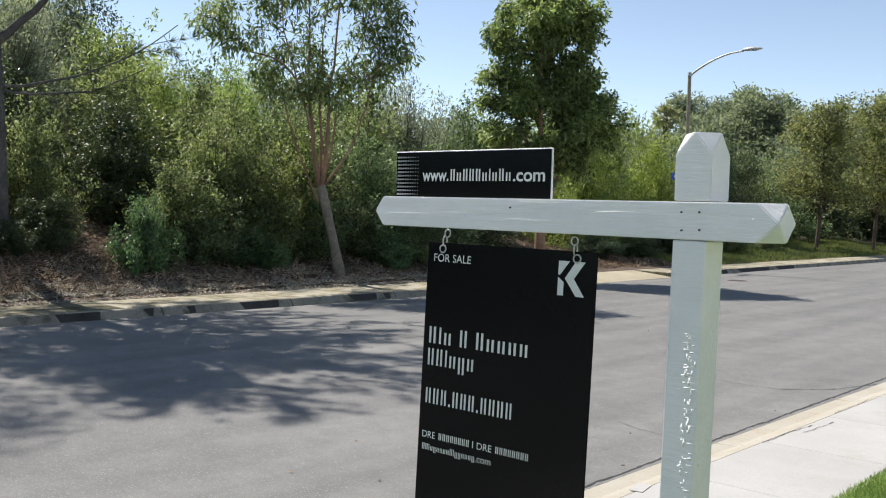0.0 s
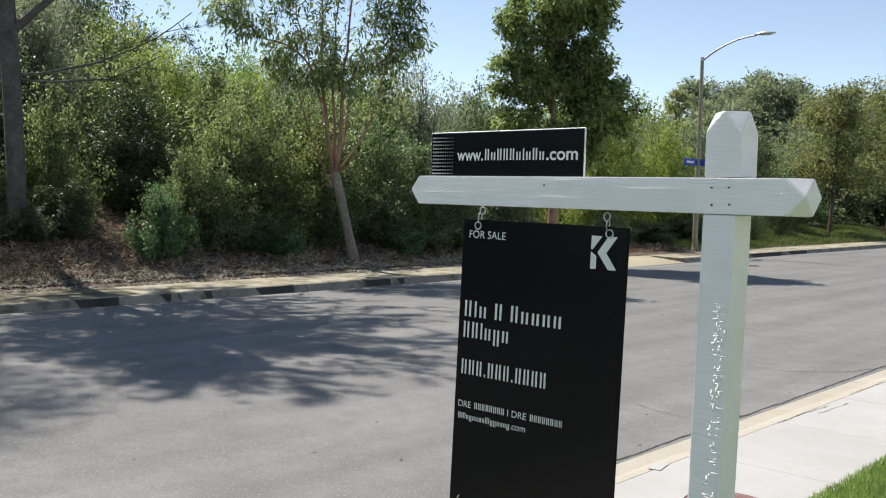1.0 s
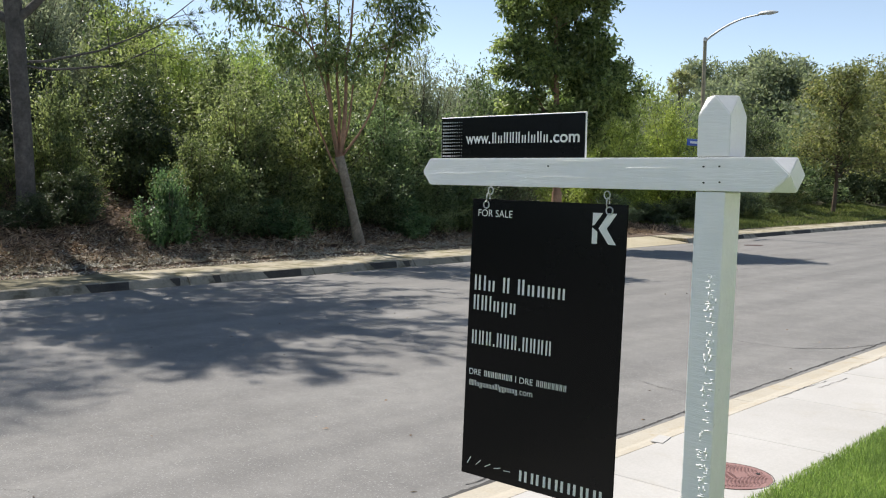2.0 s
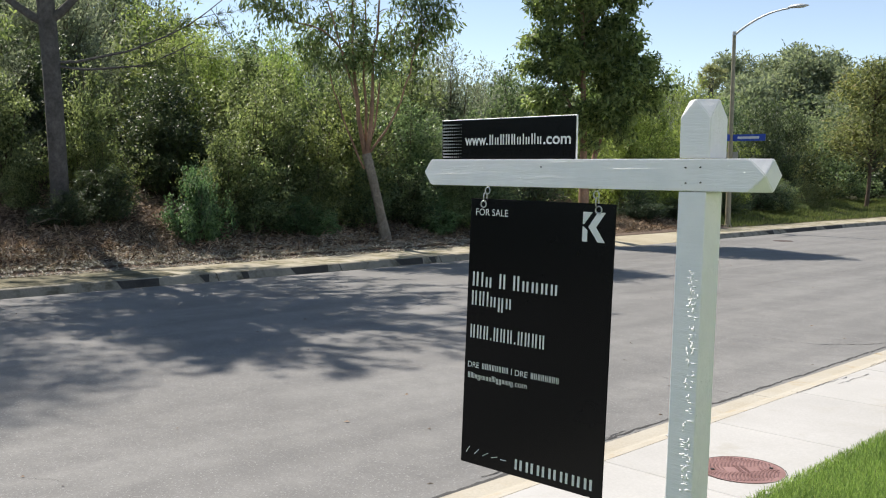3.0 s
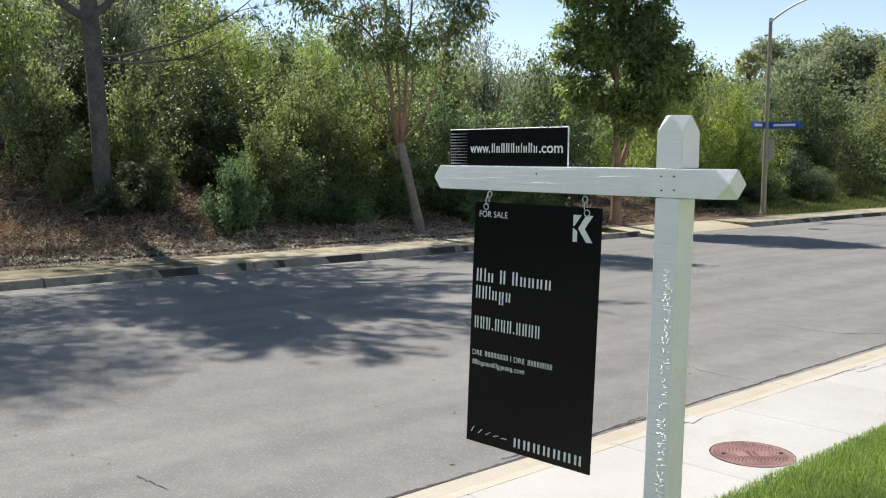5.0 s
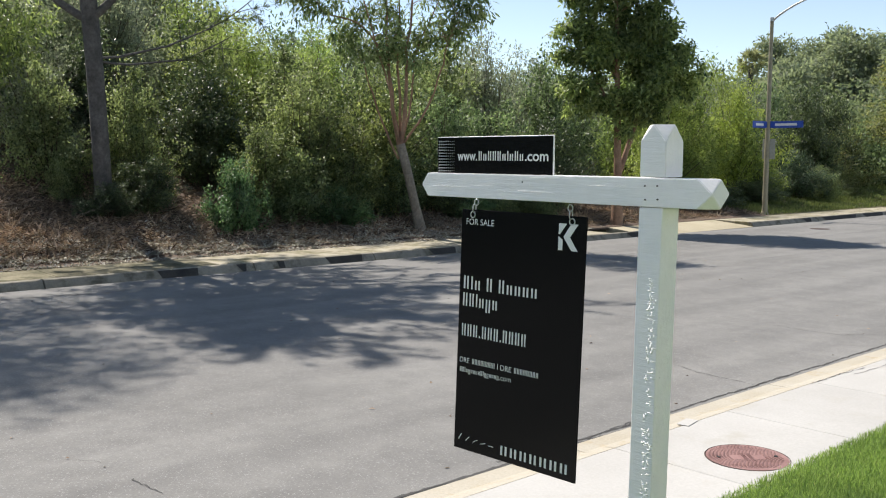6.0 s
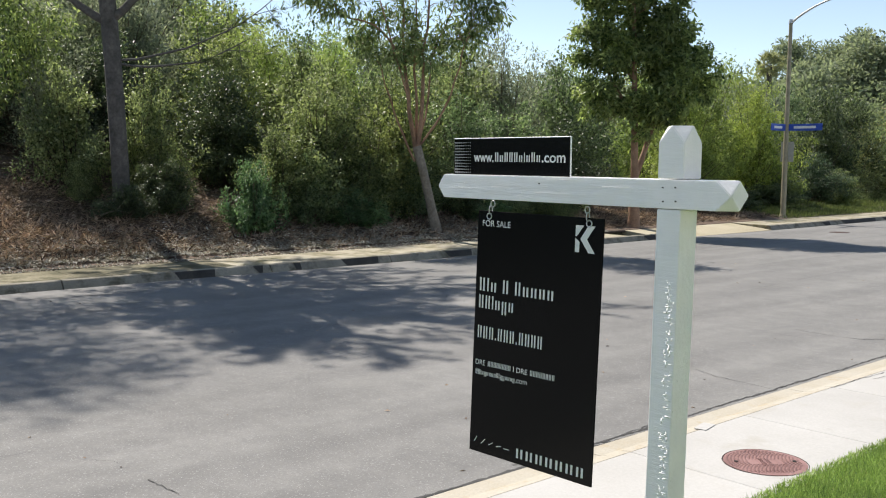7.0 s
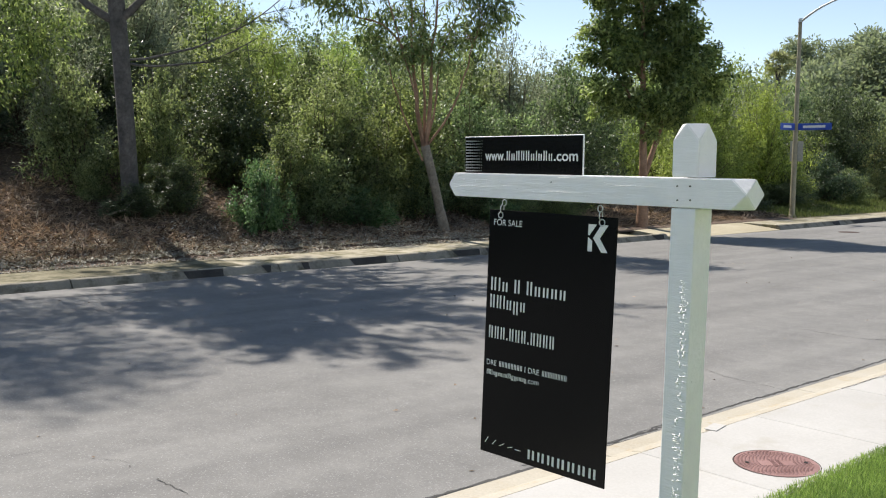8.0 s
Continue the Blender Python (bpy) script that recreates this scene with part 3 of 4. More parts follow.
def text_mesh(body, x0, x1, base, height, bold=0.0):
    """Readable words in the built-in font, fitted between x0 and x1."""
    cu = bpy.data.curves.new("lettering", "FONT")
    cu.body, cu.size, cu.extrude, cu.offset = body, 1.0, 0.0, bold
    ob = bpy.data.objects.new("lettering", cu)
    scene.collection.objects.link(ob)
    bpy.context.view_layer.update()
    me = bpy.data.meshes.new_from_object(ob.evaluated_get(bpy.context.evaluated_depsgraph_get()))
    bpy.data.objects.remove(ob)
    n = len(me.vertices)
    co = np.empty(n * 3, dtype=np.float32)
    me.vertices.foreach_get("co", co)
    co = co.reshape(-1, 3)
    lo, hi = co.min(0), co.max(0)
    k = (x1 - x0) / (hi[0] - lo[0])
    kz = height / hi[1]
    out = np.c_[x0 + (co[:, 0] - lo[0]) * k, np.full(n, -0.0012), base + co[:, 1] * kz]
    me.vertices.foreach_set("co", out.astype(np.float32).ravel())
    me.materials.clear()
    me.update()
    return me


def rider_sign():
    w, h = 0.577, 0.133
    s = thing("rider_sign", pose(-0.99, 0.030, 2.046), "small black web address rider with white border standing on the arm", "sign")
    part("edge_panel", box(0, w, 0.0, 0.006, 0, h, 0.001, 1), M_EDGE, s, "white plastic sheet edge")
    part("face", box(0.003, w - 0.003, -0.0015, 0.003, 0.0, h - 0.003), M_BLACK, s, "black glossy face")
    def add(bm, mat, name):
        for b in bm if isinstance(bm, list) else [bm]:
            ob = part(name, flat_mesh([b], 0.0012) if isinstance(b, list) else b, mat, s)
            ob.location = (0, -0.0016, 0)
    base, xh = 0.047, 0.0235
    add(text_mesh("www.", 0.1125, 0.216, base, xh, 0.018), M_INK, "lettering")
    add(glyph_bars("axaaaxtxax", 0.220, 0.446, base, xh), M_INK, "letter_bar")
    add(text_mesh(".com", 0.450, 0.557, base, xh, 0.018), M_INK, "lettering")
    dots = []
    for i in range(9):
        for j in range(11):
            x, z, r = 0.012 + i * 0.0101, 0.008 + j * 0.0108, 0.0012 + 0.00028 * (8 - i)
            dots.append([(x - r, z - r * 0.8), (x + r, z - r * 0.8), (x + r, z + r * 0.8), (x - r, z + r * 0.8)])
    add(flat_mesh(dots, 0.001), M_INK_DIM, "dot_pattern")
    s.children[-1]["kind"] = "stuff"
    return s


rider_sign()


def torus_link(rad, tube, seg=18, side=6, stretch=1.0, open_gap=0.0):
    a = np.linspace(open_gap, 2 * math.pi - open_gap, seg)
    pts = np.c_[rad * np.cos(a), np.zeros(seg), rad * stretch * np.sin(a)]
    return tube_arrays(pts, np.full(seg, tube), side)


def hanging_sign():
    W, Hh = 0.542, 0.873
    m = Matrix.Translation((-0.802, -0.017, 1.920)) @ pose(0, 0, 0, 0, 0, 4.3) @ pose(0, 0, 0, -1.9, 0, 0) @ pose(0, 0, 0, 0, 0.5, 0)
    s = thing("hanging_sign", m, "large black glossy sale board hanging on steel hooks below the arm", "sign")
    board = part("board", box(0, W, 0.0, 0.007, -Hh, 0, 0.0012, 1), M_BLACK, s)
    board.data.materials.append(M_BLACKEDGE)
    for p in board.data.polygons:
        p.material_index = 0 if abs(p.normal.y) > 0.9 else 1
    X = lambda u: u * W
    Z = lambda v: -v * Hh
    def add(data, name, mat=M_INK):
        for b in data if isinstance(data, list) else [data]:
            ob = part(name, flat_mesh([b], 0.0012) if isinstance(b, list) else b, mat, s)
            ob.location = (0, -0.0004, 0)
        return ob
    add(text_mesh("FOR SALE", X(0.045), X(0.285), Z(0.062), 0.0215), "lettering")
    # mark made of a short bar and an open angle
    lx, lz, k = X(0.80), Z(0.130), 0.088
    for poly in ([(0, 0), (0.017, 0), (0.017, 0.034), (0, 0.046)], [(0, 0.052), (0.005, 0.052), (0.032, k), (0, k)], [(0.050, k), (0.077, k), (0.046, 0.044), (0.078, 0), (0.054, 0), (0.020, 0.044)]):
        add(flat_mesh([[(lx + px, lz + pz) for px, pz in poly]], 0.0012), "mark")
    add(glyph_bars("atx a axxxx", X(0.03), X(0.665), Z(0.327), 0.033), "letter_bar")
    add(glyph_bars("aatxdx", X(0.03), X(0.345), Z(0.398), 0.033), "letter_bar")
    add(glyph_bars("nnnonnnonnnn", X(0.03), X(0.59), Z(0.522), 0.031), "letter_bar")
    add(text_mesh("DRE", X(0.03), X(0.115), Z(0.634), 0.0185), "lettering")
    add(glyph_bars("nnnnnnnn t", X(0.135), X(0.365), Z(0.634), 0.0135), "letter_bar")
    add(text_mesh("DRE", X(0.385), X(0.475), Z(0.634), 0.0185), "lettering")
    add(glyph_bars("nnnnnnnn", X(0.495), X(0.695), Z(0.634), 0.0135), "letter_bar")
    add(glyph_bars("aatxdxxxxatddxxxd", X(0.03), X(0.375), Z(0.674), 0.0125), "letter_bar")
    add(text_mesh(".com", X(0.378), X(0.475), Z(0.674), 0.0125), "lettering")
    dashes = []
    for i in range(5):
        a = radians(58 - 14 * i)
        cx, cz, l, t = X(0.055 + 0.068 * i), Z(0.948 + 0.0015 * i), 0.0125, 0.0012
        dx, dz = math.cos(a) * l, math.sin(a) * l
        nx, nz = -math.sin(a) * t, math.cos(a) * t
        dashes.append([(cx - dx + nx, cz - dz + nz), (cx - dx - nx, cz - dz - nz), (cx + dx - nx, cz + dz - nz), (cx + dx + nx, cz + dz + nz)])
    add(dashes, "dash_mark", M_INK)
    add(glyph_bars("nnnnnnn", X(0.40), X(0.955), Z(0.975), 0.0235), "letter_bar")
    # hooks: grommet, link and screw eye
    for x in (0.055, 0.487):
        h = part("hook", arrays_mesh("hook", *join_arrays([(V + np.array(o), F) for (V, F), o in (
            (torus_link(0.0105, 0.0022), (x, -0.003, -0.018)),)]), M_STEEL, True), M_STEEL, s, "steel hanging hook")
        hx = x + (0.012 if x < 0.2 else -0.012)
        V1, F1 = torus_link(0.0085, 0.002, stretch=1.7)
        part("link", arrays_mesh("link", V1[:, [1, 0, 2]] + np.array([x + (hx - x) * 0.5, -0.003, 0.004]), F1, M_STEEL, True), M_STEEL, h)
        V2, F2 = torus_link(0.0095, 0.002, stretch=1.15)
        part("screw_eye", arrays_mesh("screw_eye", V2 + np.array([hx, 0.0, 0.026]), F2, M_STEEL, True), M_STEEL, h)
    return s


hanging_sign()


# ---- street lamp with name blades ----
def street_lamp():
    bx, by = -16.35, 30.2
    s = thing("street_lamp", pose(bx, by, 0.01), "tall olive brown street lamp with curved arm beside the pavement", "street lamp")
    z = np.linspace(0, 7.22, 12)
    part("pole", tubes_mesh("pole", [(np.c_[z * 0, z * 0, z], np.linspace(0.105, 0.065, 12))], M_POLE, 14), M_POLE, s)
    bm = bmesh.new()
    bmesh.ops.create_cone(bm, cap_ends=True, segments=16, radius1=0.17, radius2=0.12, depth=0.12, matrix=pose(0, 0, 0.06))
    part("base", bm, M_POLE, s)
    bm = bmesh.new()
    bmesh.ops.create_cone(bm, cap_ends=True, segments=14, radius1=0.085, radius2=0.07, depth=0.14, matrix=pose(0, 0, 7.27))
    part("collar", bm, M_LAMPGREY, s)
    t = np.linspace(0, 1, 14)
    px = 2.1 * t ** 1.05
    pz = 7.19 + 0.76 * np.sin(t * math.pi / 2) ** 0.9
    part("arm", tubes_mesh("arm", [(np.c_[px, px * 0, pz], np.linspace(0.042, 0.03, 14))], M_LAMPGREY, 10), M_LAMPGREY, s)
    bm = bmesh.new()
    bmesh.ops.create_uvsphere(bm, u_segments=18, v_segments=10, radius=1.0)
    for v in bm.verts:
        f = 0.75 + 0.25 * math.cos((v.co.x + 0.2) * 1.4)
        v.co = Vector((2.43 + v.co.x * 0.40, v.co.y * 0.15 * f, 7.98 + max(v.co.z, -0.25) * 0.095 * f))
    head = part("head", bm, M_LAMPGREY, s, "grey cobra-head lamp housing")
    bm = bmesh.new()
    bmesh.ops.create_uvsphere(bm, u_segments=14, v_segments=8, radius=1.0)
    for v in bm.verts:
        v.co = Vector((2.53 + v.co.x * 0.2, v.co.y * 0.1, 7.955 + min(v.co.z, 0) * 0.035))
    part("lens", bm, M_LENS, head, "pale lamp lens")
    for name, m, L in (("name_blade", pose(0.09, 0, 3.25), 1.3), ("name_blade", pose(0, -0.09, 3.25, 0, 0, -90), 1.0)):
        b = part(name, box(0, L, -0.01, 0.01, 0, 0.25, 0.004, 1), M_BLUE, s, "blue street name blade")
        b.matrix_basis = m
        for side in (-1, 1):
            o = part("word_bar", flat_mesh([[(0.2, 0.08), (L - 0.24, 0.08), (L - 0.24, 0.17), (0.2, 0.17)]], 0.002), M_INK, b)
            o.matrix_basis = pose(0, -0.0105, 0) if side < 0 else pose(L, 0.0105, 0, 0, 0, 180)
    bm = box(-0.23, 0.23, -0.012, 0.0, 2.1, 2.85, 0.004, 1)
    o = part("notice_back", bm, M_SIGNBACK, s, "dull grey back of a notice plate")
    o.matrix_basis = pose(0, 0.13, 0, 0, 0, 20)
    return s


street_lamp()


def manhole(x, y, z, r, name, mat):
    s = thing(name, pose(x, y, z), "round red-brown cast iron utility cover set in the pavement", "manhole cover")
    bm = bmesh.new()
    bmesh.ops.create_cone(bm, cap_ends=True, segments=48, radius1=r, radius2=r - 0.004, depth=0.02)
    part("lid", bm, mat, s)
    V, F = torus_link(r + 0.004, 0.004, 49, 6)
    part("rim", arrays_mesh("rim", V[:, [0, 2, 1]] + np.array([0, 0, 0.006]), F, M_IRON_DARK, True), M_IRON_DARK, s)
    rows = []
    k = int(2 * (r - 0.03) / 0.024)
    for i in range(k):
        a = -(r - 0.03) + i * 0.024
        hl = math.sqrt(max(0, (r - 0.025) ** 2 - a * a))
        j = -hl
        while j < hl - 0.02:
            if not (abs(a) < 0.05 and abs(j) < 0.12):
                rows.append((a, j))
            j += 0.026
    base = box(-0.007, 0.007, -0.009, 0.009, 0, 0.0018)
    V0 = np.array([v.co[:] for v in base.verts])
    F0 = np.array([[v.index for v in f.verts] for f in base.faces])
    base.free()
    V = (V0[None] + np.array([(a, b, 0.010) for a, b in rows])[:, None]).reshape(-1, 3)
    F = (F0[None] + (np.arange(len(rows)) * 8)[:, None, None]).reshape(-1, 4)
    part("studs", arrays_mesh("studs", V, F, mat), mat, s)["kind"] = "stuff"
    bars = []
    for q, pat in ((0.008, "nnnn"), (-0.034, "nnnnn")):
        bars += glyph_bars(pat, -0.085, 0.085, q, 0.02)
    o = part("word_bars", flat_mesh(bars, 0.003), mat, s)
    o.matrix_basis = pose(0, 0, 0.010, -90, 0, 0) @ pose(0, 0, 0)
    for hx, hy in ((0.0, -r * 0.72), (0.0, r * 0.72)):
        bm = bmesh.new()
        bmesh.ops.create_cone(bm, cap_ends=True, segments=10, radius1=0.014, radius2=0.014, depth=0.004, matrix=pose(hx, hy, 0.0145))
        part("pick_hole", bm, M_NAIL, s)
    return s


mh = manhole(-1.66, 3.55, 0.003, 0.285, "manhole_cover", M_IRON)
mh.rotation_euler = (0, 0, radians(-40))
chunk = box(-0.05, 0.05, -0.10, 0.10, 0.001, 0.007, 0.002)
ob = part("concrete_shard", chunk, M_CONCRETE, None)
ob.matrix_basis = pose(-2.445, 4.0, 0.0, 0, 0, 12)
tagged(ob, "thin pale loose slab on the kerb top", "slab")
bm = bmesh.new()
bmesh.ops.create_cone(bm, cap_ends=True, segments=32, radius1=0.32, radius2=0.31, depth=0.02)
ob = part("valve_cover", bm, M_IRON_DARK, None)
ob.location = (-12.5, 26.8, road_z(-12.5) + 0.0)
tagged(ob, "dark round iron cover flush in the asphalt", "manhole cover")


# ---- plants ----
def bezier(a, b, bend, n=7):
    a, b, bend = np.array(a, float), np.array(b, float), np.array(bend, float)
    t = np.linspace(0, 1, n)[:, None]
    return a + (b - a) * t + bend * 4 * t * (1 - t)


def shrub_meshes(seed, R, Hh, mat, leaf, wid, stems, knots, per, upright=0.5, droop=0.0, ragged=0.16):
    """Foliage and wood of a bush: many stems fan out from the base, each carrying leafy knots along its outer part."""
    rng = np.random.default_rng(seed)
    a = rng.uniform(0, 2 * math.pi, stems)
    q = np.sqrt(rng.uniform(0.0, 1.0, stems))
    lump_r = 1 + 0.18 * np.sin(a * 3 + seed) + 0.10 * np.sin(a * 5 + seed * 2)
    reach = R * q * lump_r * rng.uniform(0.82, 1.08, stems)
    top = Hh * np.sqrt(np.maximum(0.05, 1 - (q * 0.93) ** 2)) * rng.uniform(1 - ragged, 1 + ragged * 0.6, stems)
    top = np.where(q > 0.6, top * rng.uniform(0.35, 1.0, stems), top)
    tips = np.c_[reach * np.cos(a), reach * np.sin(a), np.maximum(top, 0.14 * Hh)]
    roots = np.c_[rng.normal(0, 0.10 * R, stems), rng.normal(0, 0.10 * R, stems), np.full(stems, -0.35)]
    bend = np.c_[-tips[:, 0] * 0.10, -tips[:, 1] * 0.10, tips[:, 2] * 0.10 * upright]
    C, O, S = [], [], []
    for i in range(stems):
        P = bezier(roots[i], tips[i], bend[i], 7)
        f = np.sort(rng.uniform(0.46, 1.0, knots)) * 6
        k = np.minimum(f.astype(int), 5)
        c = P[k] + (P[k + 1] - P[k]) * (f - k)[:, None]
        c += rng.normal(0, 0.085 * R, c.shape)
        C.append(c)
        O.append(np.repeat(unit(tips[i] - roots[i])[None], knots, 0) * 0.8 + unit(c - np.array([0, 0, 0.25 * Hh])) * 0.6)
        S.append(R * rng.uniform(0.035, 0.10, knots))
    C, O, S = np.concatenate(C), unit(np.concatenate(O)), np.concatenate(S)
    C[:, 2] = np.maximum(C[:, 2], 0.06)
    fine = leaf_cloud(rng, C, O, per, np.repeat(S, per)[:, None], leaf, wid, droop)
    kc = rng.integers(0, len(C), 240)
    core = C[kc] * np.array([0.6, 0.6, 0.72])
    core[:, 2] = np.maximum(core[:, 2], 0.1)
    inner = leaf_cloud(rng, core, unit(core), 3, 0.10, 0.22, 0.12, 0)
    V, F = join_arrays([fine, inner])
    V[:, 2] = np.maximum(V[:, 2], -0.1)
    fol = arrays_mesh("foliage", V, F, mat)
    tubes = [(bezier(roots[i], tips[i], bend[i], 6), np.linspace(0.03, 0.006, 6)) for i in range(0, stems, 3)]
    return fol, tubes_mesh("trunk", tubes, M_BARK_DARK, 4)


SHRUBS = {}


def define_shrub(key, label, *args, **kw):
    SHRUBS[key] = (shrub_meshes(*args, **kw), label)


DARK_BUSH = "dense dark glossy evergreen bush on the mulched bank"
MID_BUSH = "dense mid-green small-leaved bush on the bank"
define_shrub("dark", DARK_BUSH, 21, 2.0, 3.6, M_LEAF_DARK, 0.105, 0.062, 66, 8, 24)
define_shrub("dark_b", DARK_BUSH, 22, 2.0, 3.6, M_LEAF_DARK, 0.11, 0.066, 58, 8, 26)
define_shrub("mid", MID_BUSH, 23, 2.0, 3.6, M_LEAF_MID, 0.10, 0.058, 70, 8, 25)
define_shrub("mid_b", MID_BUSH, 24, 2.0, 3.6, M_LEAF_MID, 0.105, 0.064, 62, 8, 27)
define_shrub("warm", "sunlit yellowish-green broad-leaved bush on the bank", 45, 2.0, 3.6, M_LEAF_WARM, 0.115, 0.072, 56, 8, 25)
define_shrub("lime", "feathery yellow-green willow-like bush", 25, 2.0, 3.6, M_LEAF_LIME, 0.115, 0.040, 70, 10, 27, 0.3, 0.35, 0.22)
define_shrub("grey", "wispy olive-grey bush on the upper bank", 26, 2.0, 3.6, M_LEAF_GREY, 0.11, 0.036, 66, 9, 25, 0.5)
define_shrub("grey_b", "wispy olive-grey bush on the upper bank", 29, 2.0, 3.6, M_LEAF_GREY, 0.13, 0.042, 48, 8, 20, 0.9)
define_shrub("mid_c", "mid-green bush higher on the bank", 30, 2.0, 3.6, M_LEAF_MID, 0.13, 0.066, 46, 8, 20)
define_shrub("dark_c", "dark green bush higher on the bank", 36, 2.0, 3.6, M_LEAF_DARK, 0.13, 0.066, 46, 8, 20)
define_shrub("lime_c", "yellow-green bush higher on the bank", 37, 2.0, 3.6, M_LEAF_LIME, 0.13, 0.05, 46, 8, 20)
define_shrub("rust", "thin yellow and rust coloured bush", 27, 2.0, 3.6, M_LEAF_RUST, 0.11, 0.05, 44, 8, 20)
define_shrub("low", "low rounded green bush at the foot of the bank", 28, 1.0, 1.5, M_LEAF_LOW, 0.075, 0.042, 60, 7, 24)


def shrub(key, x, y, r, h, turn=0.0, z=None):
    (fol, stems), label = SHRUBS[key]
    x0, h0 = (1.0, 1.5) if key == "low" else (2.0, 3.6)
    zz = float(slope_height(x, y)) if z is None else z
    s = thing("shrub", pose(x, y, zz + 0.02, 0, 0, turn) @ Matrix.Diagonal((r / x0, r / x0, h / h0, 1)), label, "shrub", "bushes on the bank")
    part("foliage", fol, None, s)
    part("trunk", stems, None, s)
    return s


# foot of the bank, round the pine and the gap
shrub("dark_b", -23.9, 3.3, 1.8, 2.2, 33)
shrub("warm", -20.6, 5.3, 1.25, 2.7, 10)
shrub("warm", -19.8, 5.35, 0.55, 1.2, 70)
shrub("grey", -23.0, 5.9, 1.6, 3.0, 100)
shrub("warm", -20.6, 7.2, 1.15, 3.0, 80)
shrub("mid_b", -19.6, 7.2, 0.85, 1.9, 240)
shrub("dark", -21.8, 9.9, 1.8, 3.0, 310)
shrub("dark_b", -21.0, 9.5, 1.1, 2.3, 10)
shrub("dark_b", -18.9, 6.8, 0.9, 1.4, 200)
shrub("dark", -18.7, 5.9, 0.8, 0.8, 40)
shrub("low", -17.8, 8.55, 0.75, 1.6, 120)
shrub("mid_b", -18.8, 9.9, 1.2, 2.2, 20)
# middle mass
shrub("mid", -19.0, 11.2, 1.6, 3.1, 15)
shrub("warm", -19.9, 11.9, 1.5, 3.3, 95)
shrub("mid_b", -18.8, 12.8, 1.5, 2.7, 140)
shrub("mid_b", -19.5, 14.2, 1.8, 3.7, 220)
shrub("mid", -19.0, 16.2, 1.9, 3.2, 250)
shrub("mid_b", -19.0, 18.4, 1.9, 3.3, 300)
shrub("dark", -19.2, 21.0, 1.9, 3.0, 60)
shrub("mid", -18.3, 10.5, 1.0, 1.7, 65)
shrub("mid", -18.2, 12.2, 1.0, 1.5, 260)
shrub("mid_b", -18.3, 13.9, 1.1, 1.8, 33)
shrub("mid_b", -18.2, 15.4, 1.1, 1.6, 290)
shrub("mid", -17.9, 17.2, 1.1, 1.7, 120)
shrub("mid", -18.0, 19.0, 1.1, 1.5, 10)
shrub("low", -17.7, 15.9, 0.9, 1.0, 10)
shrub("low", -17.9, 11.6, 0.8, 0.9, 70)
# second row
shrub("dark_b", -24.0, 7.2, 1.9, 3.4, 110)
shrub("mid", -23.2, 10.6, 1.7, 3.4, 210)
shrub("warm", -21.9, 12.7, 2.0, 3.6, 20)
shrub("lime", -24.2, 12.7, 2.0, 3.7, 0)
shrub("lime", -23.6, 14.6, 2.0, 3.7, 180)
shrub("lime", -25.6, 15.8, 2.4, 3.9, 80)
shrub("mid_b", -22.0, 16.0, 2.2, 3.7, 150)
shrub("warm", -22.0, 18.6, 2.2, 4.5, 60)
shrub("grey", -22.6, 21.4, 2.3, 5.3, 230)
shrub("mid_b", -22.3, 24.6, 2.4, 5.2, 190)
shrub("grey", -25.5, 5.6, 2.2, 4.4, 310)
shrub("grey", -26.5, 9.0, 2.3, 4.6, 30)
# beyond the apron
shrub("lime", -20.0, 28.8, 2.2, 4.9, 45)
shrub("lime", -21.2, 31.8, 2.5, 5.6, 145)
shrub("lime", -20.4, 34.4, 2.2, 5.1, 15)
shrub("lime", -23.2, 31.0, 2.4, 5.2, 245)
shrub("mid", -19.6, 35.4, 1.5, 1.6, 245)
shrub("dark", -18.6, 27.6, 1.3, 1.1, 112)
shrub("dark_b", -18.6, 30.6, 1.3, 0.9, 12)
shrub("dark_b", -18.8, 33.4, 1.4, 1.0, 72)
shrub("dark", -19.4, 38.2, 1.6, 2.2, 132)
shrub("mid", -18.9, 39.8, 1.3, 1.5, 192)
shrub("rust", -19.1, 42.8, 1.2, 1.4, 252)
shrub("dark", -21.5, 43.0, 2.3, 5.3, 5)
shrub("dark_b", -22.9, 47.5, 2.6, 5.4, 95)
shrub("mid", -20.8, 43.0, 1.8, 2.6, 185)
shrub("rust", -21.2, 46.6, 2.2, 3.2, 275)
shrub("mid_c", -23.5, 49.4, 2.9, 4.4, 25)
shrub("mid_c", -22.6, 54.6, 2.8, 4.0, 85)
shrub("dark_c", -23.0, 60.6, 3.2, 4.8, 165)
shrub("dark_c", -23.0, 67.6, 3.4, 5.2, 205)
shrub("mid_c", -22.0, 75.6, 3.4, 5.2, 105)

# rows higher on the bank
rng = random.Random(5)
for row, (x, step, r, h) in enumerate(((-27.5, 3.0, 2.5, 5.0), (-32.0, 3.4, 2.8, 5.8), (-38.0, 4.0, 3.3, 6.4))):
    y = 4.0 + row * 1.5
    while y < 46 + row * 12:
        key = rng.choice(["grey_b", "grey_b", "grey_b", "mid_c"] if y < 13 else ["grey_b", "mid_c", "mid_c", "lime_c"] if y < 28 else ["grey_b", "grey_b", "mid_c"])
        shrub(key, x + rng.uniform(-1.2, 1.2), y + rng.uniform(-0.8, 0.8), r * rng.uniform(0.85, 1.15), h * rng.uniform(0.85, 1.2) * (1.0 if 24 < y < 42 or y < 13 else 0.85), rng.uniform(0, 360))
        y += step
